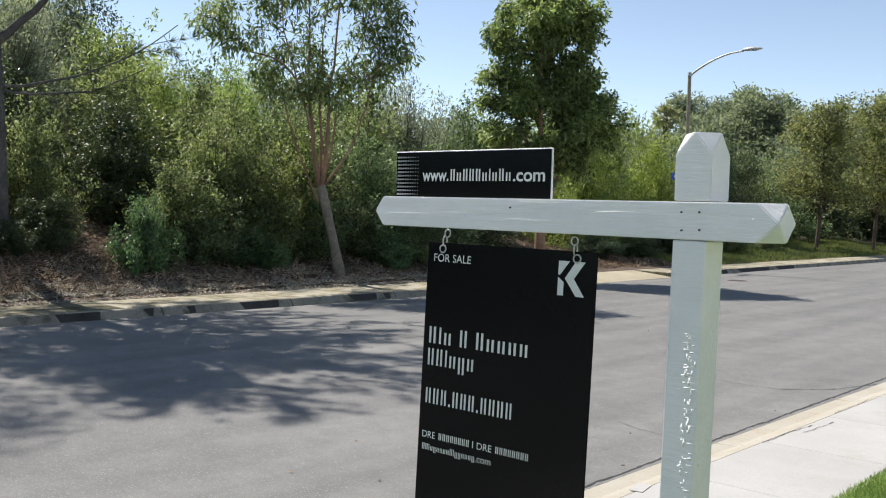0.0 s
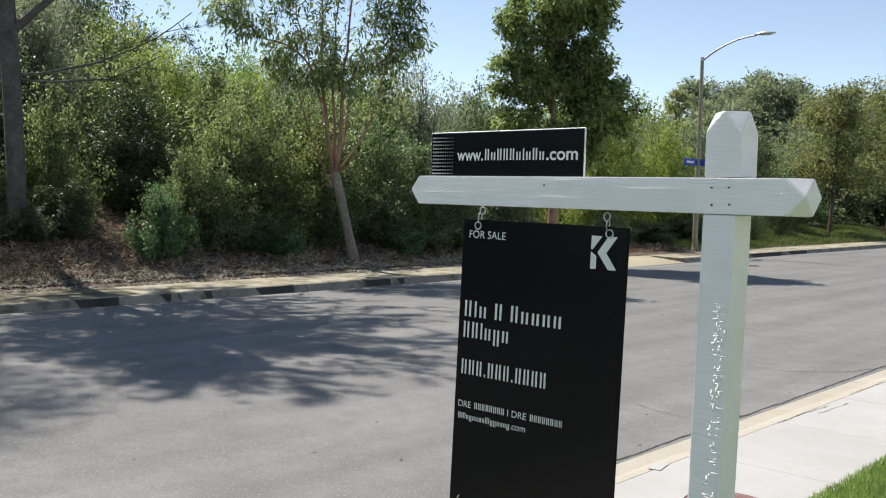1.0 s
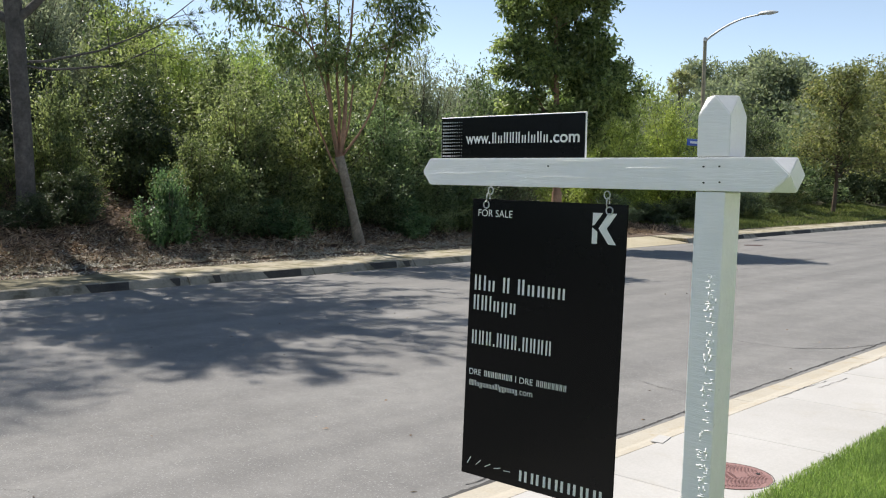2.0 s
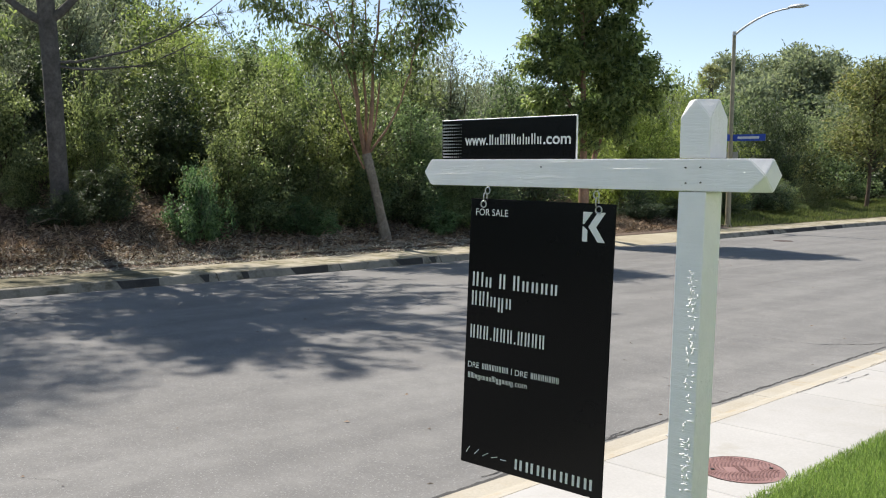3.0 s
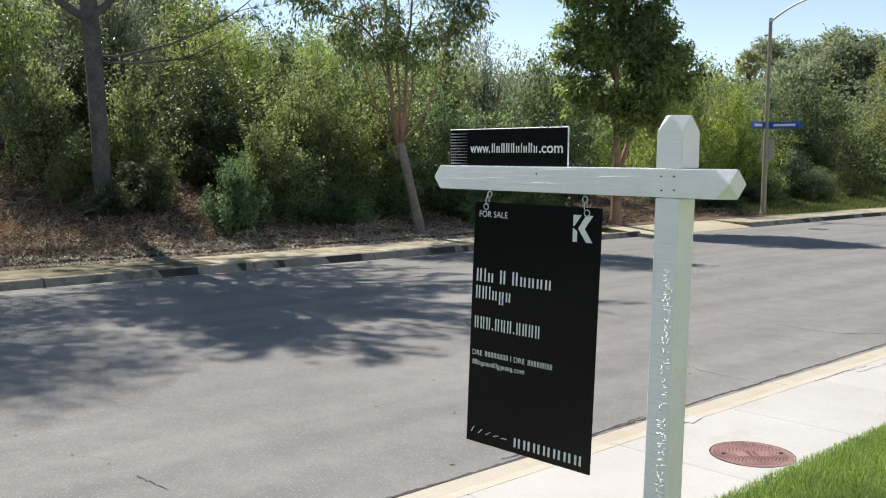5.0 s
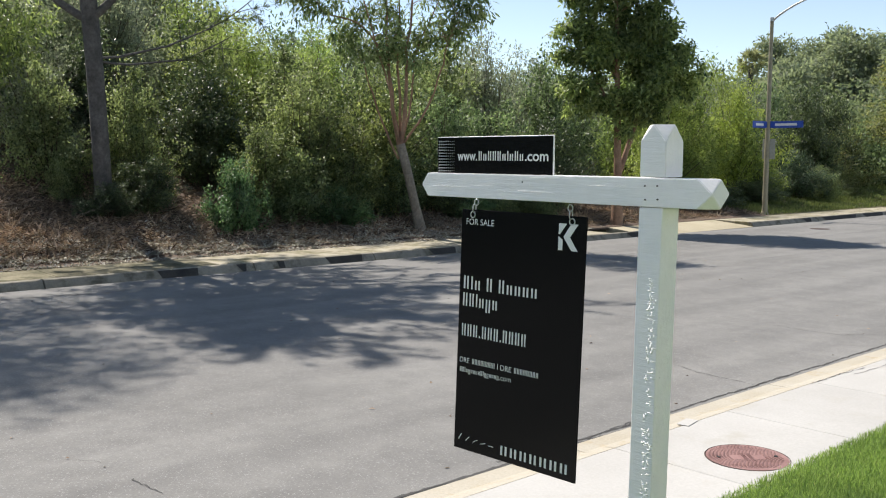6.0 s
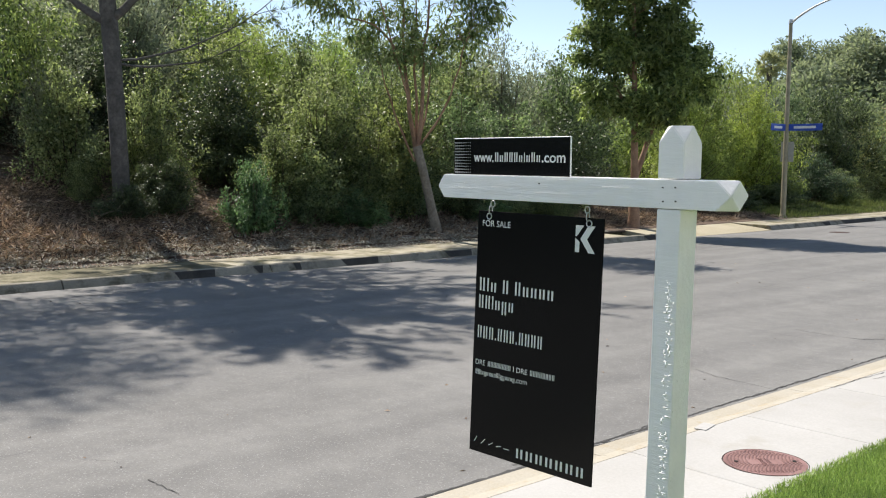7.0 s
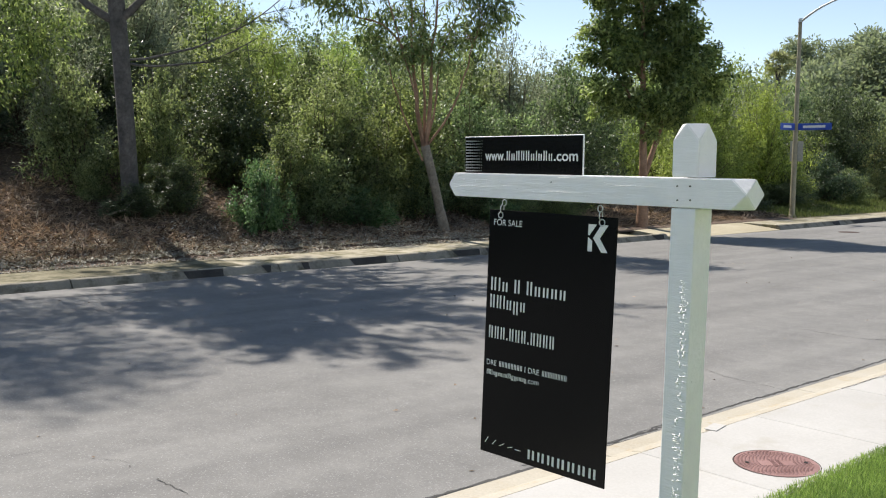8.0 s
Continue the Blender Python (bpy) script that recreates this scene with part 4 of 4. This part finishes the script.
# dark trees standing out on the crest
for x, y, r, h in ((-40.0, 14.5, 2.6, 6.6), (-40.5, 17.5, 2.9, 7.2), (-41.0, 20.5, 2.5, 6.4)):
    shrub("dark_c", x, y, r, h, y * 40)
# bank along the street behind the camera
for i in range(8):
    shrub(rng.choice(["dark_c", "mid_c"]), -20.0 + rng.uniform(-1, 1), -2.5 - 4.6 * i, 2.6, 4.8, rng.uniform(0, 360))


def tree(name, x, y, z, trunk_tubes, leaves, bark, leafmat, label, category="tree", sides=8, turn=0.0, foot=None):
    s = thing(name, pose(x, y, z, 0, 0, turn), label, category)
    part("trunk" if foot is None else "limb_frame", tubes_mesh("trunk", trunk_tubes, bark, sides), bark, s)
    if foot:
        part("trunk", tubes_mesh("trunk", foot[0], foot[1], 12), foot[1], s, "pale grey lower trunk")
    V, F = leaves
    part("crown", arrays_mesh("crown", V, F, leafmat), leafmat, s)
    return s


def spray(rng, stems, n_side, reach, rise, rad):
    """Side branches off stems; returns tubes and the points along them that carry leaves."""
    tubes, pts, dirs = [], [], []
    for P, R, lo in stems:
        m = len(P)
        for i in range(n_side):
            f = rng.uniform(lo, 0.98)
            j = f * (m - 1)
            a = P[int(j)] + (P[min(m - 1, int(j) + 1)] - P[int(j)]) * (j - int(j))
            ang = rng.uniform(0, 2 * math.pi)
            L = reach * rng.uniform(0.45, 1.0) * (1.15 - 0.6 * f)
            d = np.array([math.cos(ang), math.sin(ang), rise + rng.normal(0, 0.25)])
            d = d / np.linalg.norm(d)
            b = a + d * L
            q = bezier(a, b, (0, 0, 0.08 * L), 6)
            tubes.append((q, np.linspace(rad, rad * 0.25, 6)))
            for g in np.linspace(0.45, 1.0, 5):
                k = g * 5
                p = q[int(k)] + (q[min(5, int(k) + 1)] - q[int(k)]) * (k - int(k))
                pts.append(p + rng.normal(0, 0.16, 3))
                dirs.append(d)
    return tubes, np.array(pts), np.array(dirs)


def clumps(rng, lobes, density):
    """Leaf carrying points in shells of the given rounded masses."""
    pts, dirs = [], []
    for c, r in lobes:
        n = int(density * r * r)
        d = unit(rng.normal(0, 1, (n, 3)))
        pts.append(np.array(c) + d * (r * rng.uniform(0.35, 1.1, n))[:, None] * np.array([1, 1, 0.8]))
        dirs.append(d)
    return np.concatenate(pts), np.concatenate(dirs)


def through_points(pts, n=12):
    """A smooth line through a few points."""
    pts = np.array(pts, float)
    t = np.linspace(0, len(pts) - 1, n)
    i = np.minimum(t.astype(int), len(pts) - 2)
    f = (t - i)[:, None]
    g = np.gradient(pts, axis=0)
    a, b, da, db = pts[i], pts[i + 1], g[i], g[i + 1]
    return a * (1 + 2 * f) * (1 - f) ** 2 + b * f * f * (3 - 2 * f) + da * f * (1 - f) ** 2 + db * f * f * (f - 1)


def gum_tree():
    """Leaning multi-stemmed tree with a thin airy crown."""
    rng = np.random.default_rng(31)
    fork = np.array([-0.50, 0.0, 2.35])
    base = [(np.array([(0.10, 0, -0.3), (0.03, 0, 0.15), (-0.10, 0.02, 0.7), (-0.28, 0.02, 1.5), fork]), [0.21, 0.15, 0.125, 0.118, 0.125])]
    low = fork - np.array([0, 0, 0.15])
    runs = [([low, (-0.68, 0.05, 3.2), (-0.80, 0.1, 4.4), (-0.86, 0.2, 6.0), (-0.95, 0.2, 9.4)], 0.074, 0.42),
            ([low, (-0.36, -0.1, 3.3), (-0.34, -0.1, 4.5), (-0.15, -0.1, 6.4), (-0.05, -0.2, 10.0)], 0.070, 0.42),
            ([low, (-0.50, 0.15, 3.4), (-0.58, 0.2, 4.6), (-0.50, 0.4, 6.4), (-0.30, 0.5, 9.0)], 0.048, 0.45),
            ([low, (-0.74, -0.2, 3.6), (-1.15, -0.3, 5.0), (-1.5, -0.3, 6.4), (-1.6, -0.4, 8.6)], 0.032, 0.5),
            ([low, (-0.22, 0.2, 3.5), (-0.05, 0.2, 4.8), (0.5, 0.3, 6.2), (0.9, 0.3, 8.2)], 0.032, 0.5),
            ([low + np.array([0.03, 0, 0.1]), (0.15, -0.15, 3.2), (0.55, -0.2, 4.3), (0.72, -0.2, 4.9), (1.0, -0.1, 5.8)], 0.034, 0.74),
            ([low - np.array([0.05, 0, 0.25]), (-1.0, 0.1, 2.9), (-1.28, 0.2, 3.8), (-1.5, 0.2, 4.5), (-1.9, 0.3, 5.1)], 0.032, 0.8),
            ([(-0.88, 0.1, 4.6), (-1.5, -0.1, 5.4), (-2.4, -0.2, 5.7), (-3.0, -0.2, 6.3), (-3.6, -0.2, 6.5)], 0.030, 0.5)]
    stems = []
    for pts, r0, lo in runs:
        P = through_points(pts)
        P[2:-1] += rng.normal(0, 0.02, (9, 3))
        stems.append((P, np.linspace(r0, 0.010, 12), lo))
    tubes, pts, dirs = spray(rng, stems, 8, 1.0, 0.5, 0.014)
    lobes = [((-3.4, -0.2, 6.3), 0.32), ((-2.9, -0.2, 6.0), 0.36), ((-2.3, -0.3, 5.9), 0.34), ((-3.0, 0.0, 6.7), 0.3), ((-2.0, 0.1, 5.3), 0.36), ((-1.7, -0.2, 4.8), 0.30), ((-1.5, 0.2, 5.7), 0.38), ((-1.1, -0.2, 4.6), 0.34), ((-0.7, 0.3, 5.0), 0.36), ((-0.2, -0.3, 4.6), 0.28), ((0.2, 0.2, 5.2), 0.36),
             ((0.9, 0.1, 5.3), 0.40), ((1.3, -0.1, 5.9), 0.42), ((0.7, 0.2, 6.3), 0.45), ((1.3, 0.1, 6.7), 0.42), ((1.6, 0.0, 5.7), 0.28), ((0.5, 0, 7.1), 0.42), ((1.0, 0.2, 7.4), 0.45), ((-1.9, 0.1, 6.9), 0.42), ((-1.2, -0.2, 7.2), 0.45), ((-2.4, 0.1, 7.5), 0.4), ((-0.4, 0, 7.9), 0.5), ((-1.6, 0.2, 8.4), 0.6), ((0.5, 0.1, 8.6), 0.6), ((-0.5, 0, 9.4), 0.7), ((1.1, 0, 8.4), 0.5), ((-0.9, 0.2, 5.9), 0.3), ((-2.7, 0.2, 8.3), 0.5)]
    p2, d2 = clumps(rng, lobes, 230)
    leaves = leaf_cloud(rng, np.concatenate([pts, p2]), np.concatenate([dirs, d2]), 9, 0.13, 0.20, 0.052, 0.8)
    return tree("gum_tree", -17.08, 13.62, 0.10, [(P, R) for P, R, _ in stems] + tubes, leaves, M_BARK_RED, M_LEAF_EUC,
                "slender leaning tree with red-brown stems and airy crown beside the pavement", turn=50, foot=(base, M_BARK_PALE))


gum_tree()


def lobe_tree():
    """Denser tree with a forked trunk and rounded leafy lobes."""
    rng = np.random.default_rng(32)
    fork = np.array([0.0, 0.0, 1.5])
    base = [(np.array([(0, 0, -0.3), (0, 0, 0.4), fork]), [0.24, 0.18, 0.16])]
    A = bezier(fork, (-0.2, -0.1, 8.3), (0, -0.1, 0), 12)
    B = bezier(fork, (1.1, 0.4, 5.6), (0.1, 0.1, 0.1), 12)
    Cc = bezier(A[3], (-1.5, 0.1, 6.2), (0, 0, -0.2), 12)
    stems = [(A, np.linspace(0.13, 0.02, 12), 0.35), (B, np.linspace(0.10, 0.02, 12), 0.45), (Cc, np.linspace(0.07, 0.02, 12), 0.4)]
    tubes, pts, dirs = spray(rng, stems, 12, 1.1, 0.35, 0.02)
    # rounded leafy tufts fill five large masses, with gaps left between them
    lobes = []
    for c, r, n in (((1.3, 0.1, 4.8), 1.1, 40), ((0.9, -0.2, 3.7), 0.75, 16), ((0.6, 0.2, 6.1), 1.0, 30), ((-0.5, 0, 7.5), 1.25, 44), ((0.8, 0, 7.8), 0.9, 24), ((-1.35, 0, 5.7), 0.85, 20), ((-1.1, 0, 4.0), 0.85, 18), ((0.1, -0.2, 3.5), 0.8, 16), ((-0.2, 0, 8.5), 0.5, 8), ((-0.4, -0.2, 5.2), 0.7, 14)):
        for k in range(n):
            d = rng.normal(0, 1, 3)
            d = d / np.linalg.norm(d) * r * rng.uniform(0.45, 1.05) * np.array([1, 1, 0.95])
            lobes.append((np.array(c) + d, rng.uniform(0.2, 0.4)))
    p2, d2 = clumps(rng, lobes, 190)
    leaves = leaf_cloud(rng, np.concatenate([pts, p2]), np.concatenate([dirs, d2]), 9, 0.09, 0.18, 0.075, 0.4)
    return tree("lobed_tree", -16.35, 21.15, 0.05, base + [(P, R) for P, R, _ in stems] + tubes, leaves, M_BARK_RED, M_LEAF_BRUSH,
                "leafy evergreen tree with forked brown trunk behind the pavement", turn=38)


lobe_tree()


def needle_tufts(rng, pts, dirs, per, length, width):
    C = np.repeat(pts, per, 0)
    O = np.repeat(dirs, per, 0)
    D = unit(O * 0.7 + rng.normal(0, 0.6, C.shape))
    return leaf_arrays(C, D, unit(rng.normal(0, 1, C.shape)), length * rng.uniform(0.7, 1.2, len(C)), np.full(len(C), width))


def pine():
    rng = np.random.default_rng(33)
    zz = np.linspace(-0.4, 13.4, 16)
    P = np.c_[0.10 * np.sin(zz * 0.35), -0.05 * zz - 0.0004 * np.abs(zz) ** 3, zz]
    R = np.interp(zz, [-0.4, 0.0, 0.8, 5.0, 13.4], [0.23, 0.205, 0.195, 0.185, 0.05])
    tubes, pts, dirs = [(P, R)], [], []
    branches = []
    for i in range(74):
        h = rng.uniform(6.3, 12.7)
        ang = rng.uniform(0, 2 * math.pi)
        L = float(np.interp(h, [5, 8, 11, 13.0], [3.2, 3.5, 3.3, 2.8])) * rng.uniform(0.6, 1.05) * (1.0 + 0.30 * math.sin(ang))
        branches.append((h, ang, L, 0.25))
    branches += [(3.25, radians(80), 3.9, 0.46), (3.2, radians(66), 3.0, 0.22), (4.05, radians(-128), 2.6, 0.85), (4.1, radians(52), 2.4, 1.05), (4.8, radians(-40), 3.0, 0.5)]
    for h, ang, L, rise in branches:
        a = np.array([0.10 * math.sin(h * 0.35), -0.05 * h - 0.0004 * h ** 3, h])
        d = np.array([math.cos(ang), math.sin(ang), rise])
        b = a + d * L
        q = bezier(a, b, (rng.normal(0, 0.08), rng.normal(0, 0.08), -0.10 * L), 9)
        q[2:-1] += rng.normal(0, 0.04, (6, 3))
        r0 = 0.105 if rise > 0.47 else 0.032 if h < 4 else 0.045 if L > 2.6 else 0.03
        tubes.append((q, np.linspace(r0, 0.010, 9)))
        low = h < 4
        for g in np.arange(0.55 if low or rise > 0.33 else 0.25, 1.0, 0.09):
            j = g * 8
            p = q[int(j)] + (q[min(8, int(j) + 1)] - q[int(j)]) * (j - int(j))
            for k in range(1 if low else 2):
                sd = unit(np.array([math.cos(ang), math.sin(ang), 0.2]) + rng.normal(0, 0.8, 3))
                l2 = rng.uniform(0.4, 1.05)
                tubes.append((np.array([p, p + sd * l2 * 0.5 + (0, 0, 0.03), p + sd * l2]), [0.010, 0.007, 0.004]))
                for w in (0.45, 0.7, 1.0):
                    pts.append(p + sd * l2 * w)
                    dirs.append(sd)
    leaves = needle_tufts(rng, np.array(pts), np.array(dirs), 24, 0.24, 0.013)
    return tree("pine_tree", -19.1, 5.98, 1.0, tubes, leaves, M_BARK_GREY, M_NEEDLE, "tall grey-barked pine with thin needle sprays on the bank", sides=9)


pine()


def side_tree():
    """Tall tree at the edge of the bank, with one leafy bough hanging low towards the pine."""
    rng = np.random.default_rng(34)
    A = bezier((0, 0, -0.3), (0.3, 0.2, 13.6), (0, 0.2, 0), 14)
    bough = bezier((0.05, 0.2, 5.4), (-1.5, 5.0, 4.0), (-0.1, 0, 0.9), 10)
    stems = [(A, np.linspace(0.19, 0.03, 14), 0.76)]
    tubes, pts, dirs = spray(rng, stems, 44, 4.6, 0.15, 0.03)
    tubes.append((bough, np.linspace(0.05, 0.012, 10)))
    p2, d2 = clumps(rng, [((-1.5, 4.4, 4.2), 0.55), ((-1.5, 4.9, 3.5), 0.5), ((-1.5, 4.6, 2.7), 0.4), ((-1.5, 5.4, 4.1), 0.4), ((-1.4, 4.0, 4.7), 0.5), ((-1.4, 5.2, 3.0), 0.35), ((-1.4, 4.2, 3.3), 0.5), ((-1.4, 4.1, 2.2), 0.4), ((-1.4, 5.7, 3.9), 0.28)], 130)
    p3, d3 = clumps(rng, [((0.2, -0.7, 14.0), 1.5), ((0.5, 0.7, 14.5), 1.3), ((0.1, 0.2, 12.4), 1.6), ((0.6, 0.2, 15.2), 1.0), ((0.0, 1.2, 10.4), 1.2), ((-0.3, 2.1, 11.2), 1.0), ((0.9, 1.0, 9.7), 0.9), ((0.2, 0.0, 10.8), 1.0), ((0.0, 1.6, 9.0), 1.1), ((0.2, 2.8, 9.4), 1.0), ((-0.4, 0.6, 8.7), 0.9)], 55)
    leaves = leaf_cloud(rng, np.concatenate([pts, p2, p3]), np.concatenate([dirs, d2, d3]), 16, 0.17, 0.15, 0.05, 0.8)
    return tree("roadside_tree", -21.2, 0.3, 1.5, [(P, R) for P, R, _ in stems] + tubes, leaves, M_BARK_GREY, M_LEAF_BRUSH, "drooping leafy tree on the mulched bank")


side_tree()


def small_tree(x, y, h, r, seed, mat, label):
    rng = np.random.default_rng(seed)
    A = bezier((0, 0, -0.3), (0.15, 0.1, h), (0.1, 0, 0), 12)
    stems = [(A, np.linspace(0.12, 0.02, 12), 0.28)]
    tubes, pts, dirs = spray(rng, stems, 90, r * 1.35, 0.5, 0.025)
    leaves = leaf_cloud(rng, pts, dirs, 24, 0.22, 0.20, 0.10, 0.3)
    z = float(slope_height(x, y))
    return tree("small_tree", x, y, z, [(P, R) for P, R, _ in stems] + tubes, leaves, M_BARK_DARK, mat, label)


small_tree(-18.9, 50.0, 7.4, 2.6, 41, M_LEAF_RUST, "street tree with yellow and rust foliage on the verge")
small_tree(-17.2, 54.0, 8.2, 2.8, 42, M_LEAF_RUST, "street tree with yellow and rust foliage on the verge")
small_tree(-19.5, 66.0, 7.0, 2.8, 43, M_LEAF_MID, "green street tree on the far verge")


def palm(x, y, h):
    rng = np.random.default_rng(44)
    s = thing("palm_tree", pose(x, y, 1.2), "distant fan palm with a shaggy crown", "palm tree")
    z = np.linspace(0, h, 8)
    part("trunk", tubes_mesh("trunk", [(np.c_[z * 0, z * 0, z], np.linspace(0.2, 0.16, 8))], M_BARK_GREY, 8), M_BARK_GREY, s)
    items = []
    for k in range(70):
        el = rng.uniform(-0.9, 1.3)
        az = rng.uniform(0, 2 * math.pi)
        d = np.array([math.cos(az) * math.cos(el), math.sin(az) * math.cos(el), math.sin(el)])
        hub = np.array([0, 0, h]) + d * rng.uniform(0.4, 0.75)
        m = 16
        D = unit(d + rng.normal(0, 0.5, (m, 3)) + np.array([0, 0, -0.15]))
        items.append(leaf_arrays(np.repeat(hub[None], m, 0), D, unit(rng.normal(0, 1, (m, 3))), rng.uniform(0.3, 0.6, m), np.full(m, 0.06)))
    V, F = join_arrays(items)
    part("crown", arrays_mesh("crown", V, F, M_PALM), M_PALM, s)


palm(-29.9, 52.3, 7.0)
shrub("grey_b", -28.3, 49.0, 2.8, 5.6, 50)
shrub("grey_b", -29.8, 46.0, 2.6, 6.2, 150)
shrub("mid_c", -26.5, 47.5, 2.5, 5.6, 250)


def woods(name, seed, n, place, mat, label, leaf=0.5, lobes=9, clumps_each=1500):
    """A far belt of trees: many crowns of small leaf clumps joined in one mesh."""
    rng = np.random.default_rng(seed)
    items = []
    for i in range(n):
        x, y, z0, r, h = place(rng, i)
        m = clumps_each
        lob = rng.uniform(-1, 1, (lobes, 3)) * np.array([r * 0.8, r * 0.8, h * 0.34]) + np.array([x, y, z0 + h * 0.62])
        k = rng.integers(0, lobes, m)
        d = unit(rng.normal(0, 1, (m, 3)))
        C = lob[k] + d * (r * 0.46 * rng.uniform(0.5, 1.1, m))[:, None]
        C[:, 2] = np.maximum(C[:, 2], z0)
        items.append(leaf_cloud(rng, C, d, 3, leaf * 0.5, leaf, leaf * 0.45, 0))
        V, F = tube_arrays(np.array([(x, y, z0 - 1), (x, y, z0 + h * 0.4), (x, y, z0 + h * 0.8)]), [0.25, 0.18, 0.08], 3)
        items.append((V, np.concatenate([F[:, [0, 1, 2]], F[:, [0, 2, 3]]])))
    V, F = join_arrays(items)
    ob = part(name, arrays_mesh(name, V, F, mat), mat, None)
    return tagged(ob, label, "woods", "", "stuff")


def bearing(deg, dist):
    """A place that far from the sign, so many degrees from the street's line."""
    a = radians(deg)
    return 1.0 - math.sin(a) * dist, -1.8 + math.cos(a) * dist


def belt_a(rng, i):
    x, y = bearing(36 - 27 * i / 21 + rng.uniform(-1, 1), rng.uniform(66, 88))
    return x, y, float(slope_height(x, y)) - 0.5, rng.uniform(3.6, 5.0), rng.uniform(4.5, 6.2)


def belt_b(rng, i):
    deg, dist, r, h = ((27.7, 100, 2.7, 11.0), (26.0, 104, 3.0, 12.0), (24.0, 100, 2.6, 11.5), (23.0, 102, 2.6, 12.0), (21.6, 104, 2.4, 9.0), (19.8, 100, 2.8, 10.5), (18.2, 100, 2.8, 11), (16.0, 98, 3, 11), (26.9, 96, 3.0, 11.0), (25.0, 97, 3.0, 11.0), (22.3, 96, 2.6, 9.5), (20.7, 96, 2.6, 8.5), (29.0, 100, 3.0, 8.5))[i]
    x, y = bearing(deg, dist)
    return x, y, 2.6, r, h


def belt_d(rng, i):
    x, y = bearing(40 - 30 * i / 17, rng.uniform(90, 97))
    return x, y, 2.4, rng.uniform(3.6, 4.6), rng.uniform(5.6, 7.6)


def belt_c(rng, i):
    x, y = -48 - rng.uniform(0, 12), 6 + i * 3.2
    k = 1 / (1 + math.exp((y - 34) / 5))
    return x, y, float(slope_height(x, y)), rng.uniform(3, 4.5), 4.8 + 2.2 * k * rng.uniform(0.4, 1.2)


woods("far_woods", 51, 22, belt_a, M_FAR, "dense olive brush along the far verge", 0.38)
woods("far_woods", 54, 18, belt_d, M_FAR_HAZED, "low distant brush below the skyline trees", 0.5)
woods("far_woods", 52, 13, belt_b, M_FAR_HAZED, "distant tall trees on the skyline", 0.42, 16, 2600)
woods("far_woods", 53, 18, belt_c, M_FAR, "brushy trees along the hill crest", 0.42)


# litter on the bank
def pale_litter():
    rng = np.random.default_rng(62)
    n = 44000
    x = -15.93 - np.abs(rng.normal(0, 0.95, n))
    y = rng.uniform(-2, 19.5, n)
    z = np.where(x > -16.3, 0.02, slope_height(x, y) + 0.075 + lump(x, y))
    D = np.c_[rng.normal(0, 1, n), rng.normal(0, 1, n), rng.normal(0, 0.3, n)]
    N = np.c_[rng.normal(0, 0.5, n), rng.normal(0, 0.5, n), np.ones(n)]
    V, F = leaf_arrays(np.c_[x, y, z], D, N, rng.uniform(0.03, 0.10, n), rng.uniform(0.015, 0.045, n))
    ob = part("dry_leaf_litter", arrays_mesh("dry_leaf_litter", V, F, M_PALECHIP), M_PALECHIP, None)
    tagged(ob, "pale dry leaf litter along the pavement edge", "litter", "", "stuff")


pale_litter()


def litter():
    rng = np.random.default_rng(61)
    n = 100000
    x = -16.35 - np.abs(rng.gamma(1.5, 1.7, n))
    x = np.maximum(x, -24)
    y = rng.uniform(-2, 30, n)
    # thicker on the open mound beside the pine
    x[:18000], y[:18000] = rng.uniform(-21.5, -16.6, 18000), rng.uniform(0.5, 6.0, 18000)
    z = slope_height(x, y) + 0.05 + np.where(x < -16.3, lump(x, y), 0)
    D = np.c_[rng.normal(0, 1, n), rng.normal(0, 1, n), rng.normal(0, 0.45, n)]
    N = np.c_[rng.normal(0, 0.6, n), rng.normal(0, 0.6, n), np.ones(n)]
    V, F = leaf_arrays(np.c_[x, y, z], D, N, rng.uniform(0.06, 0.30, n), rng.uniform(0.010, 0.036, n))
    ob = part("bark_litter", arrays_mesh("bark_litter", V, F, M_CHIP), M_CHIP, None)
    tagged(ob, "scattered bark chips and dry leaves on the bank", "litter", "", "stuff")


litter()


def fallen_branch():
    z0 = float(slope_height(-18.6, 5.7)) + 0.18
    pts = bezier((-18.65, 5.3, z0), (-18.55, 5.95, z0 + 0.02), (0.05, 0, 0.08), 8)
    a = (pts, np.linspace(0.024, 0.01, 8))
    b = (bezier(pts[3], pts[3] + np.array([0.1, 0.2, 0.25]), (0, 0.03, 0), 5), np.linspace(0.012, 0.006, 5))
    ob = part("fallen_branch", tubes_mesh("fallen_branch", [a, b], M_DEADWOOD, 6), M_DEADWOOD, None)
    tagged(ob, "pale dead branch lying at the foot of the pine", "branch")


fallen_branch()
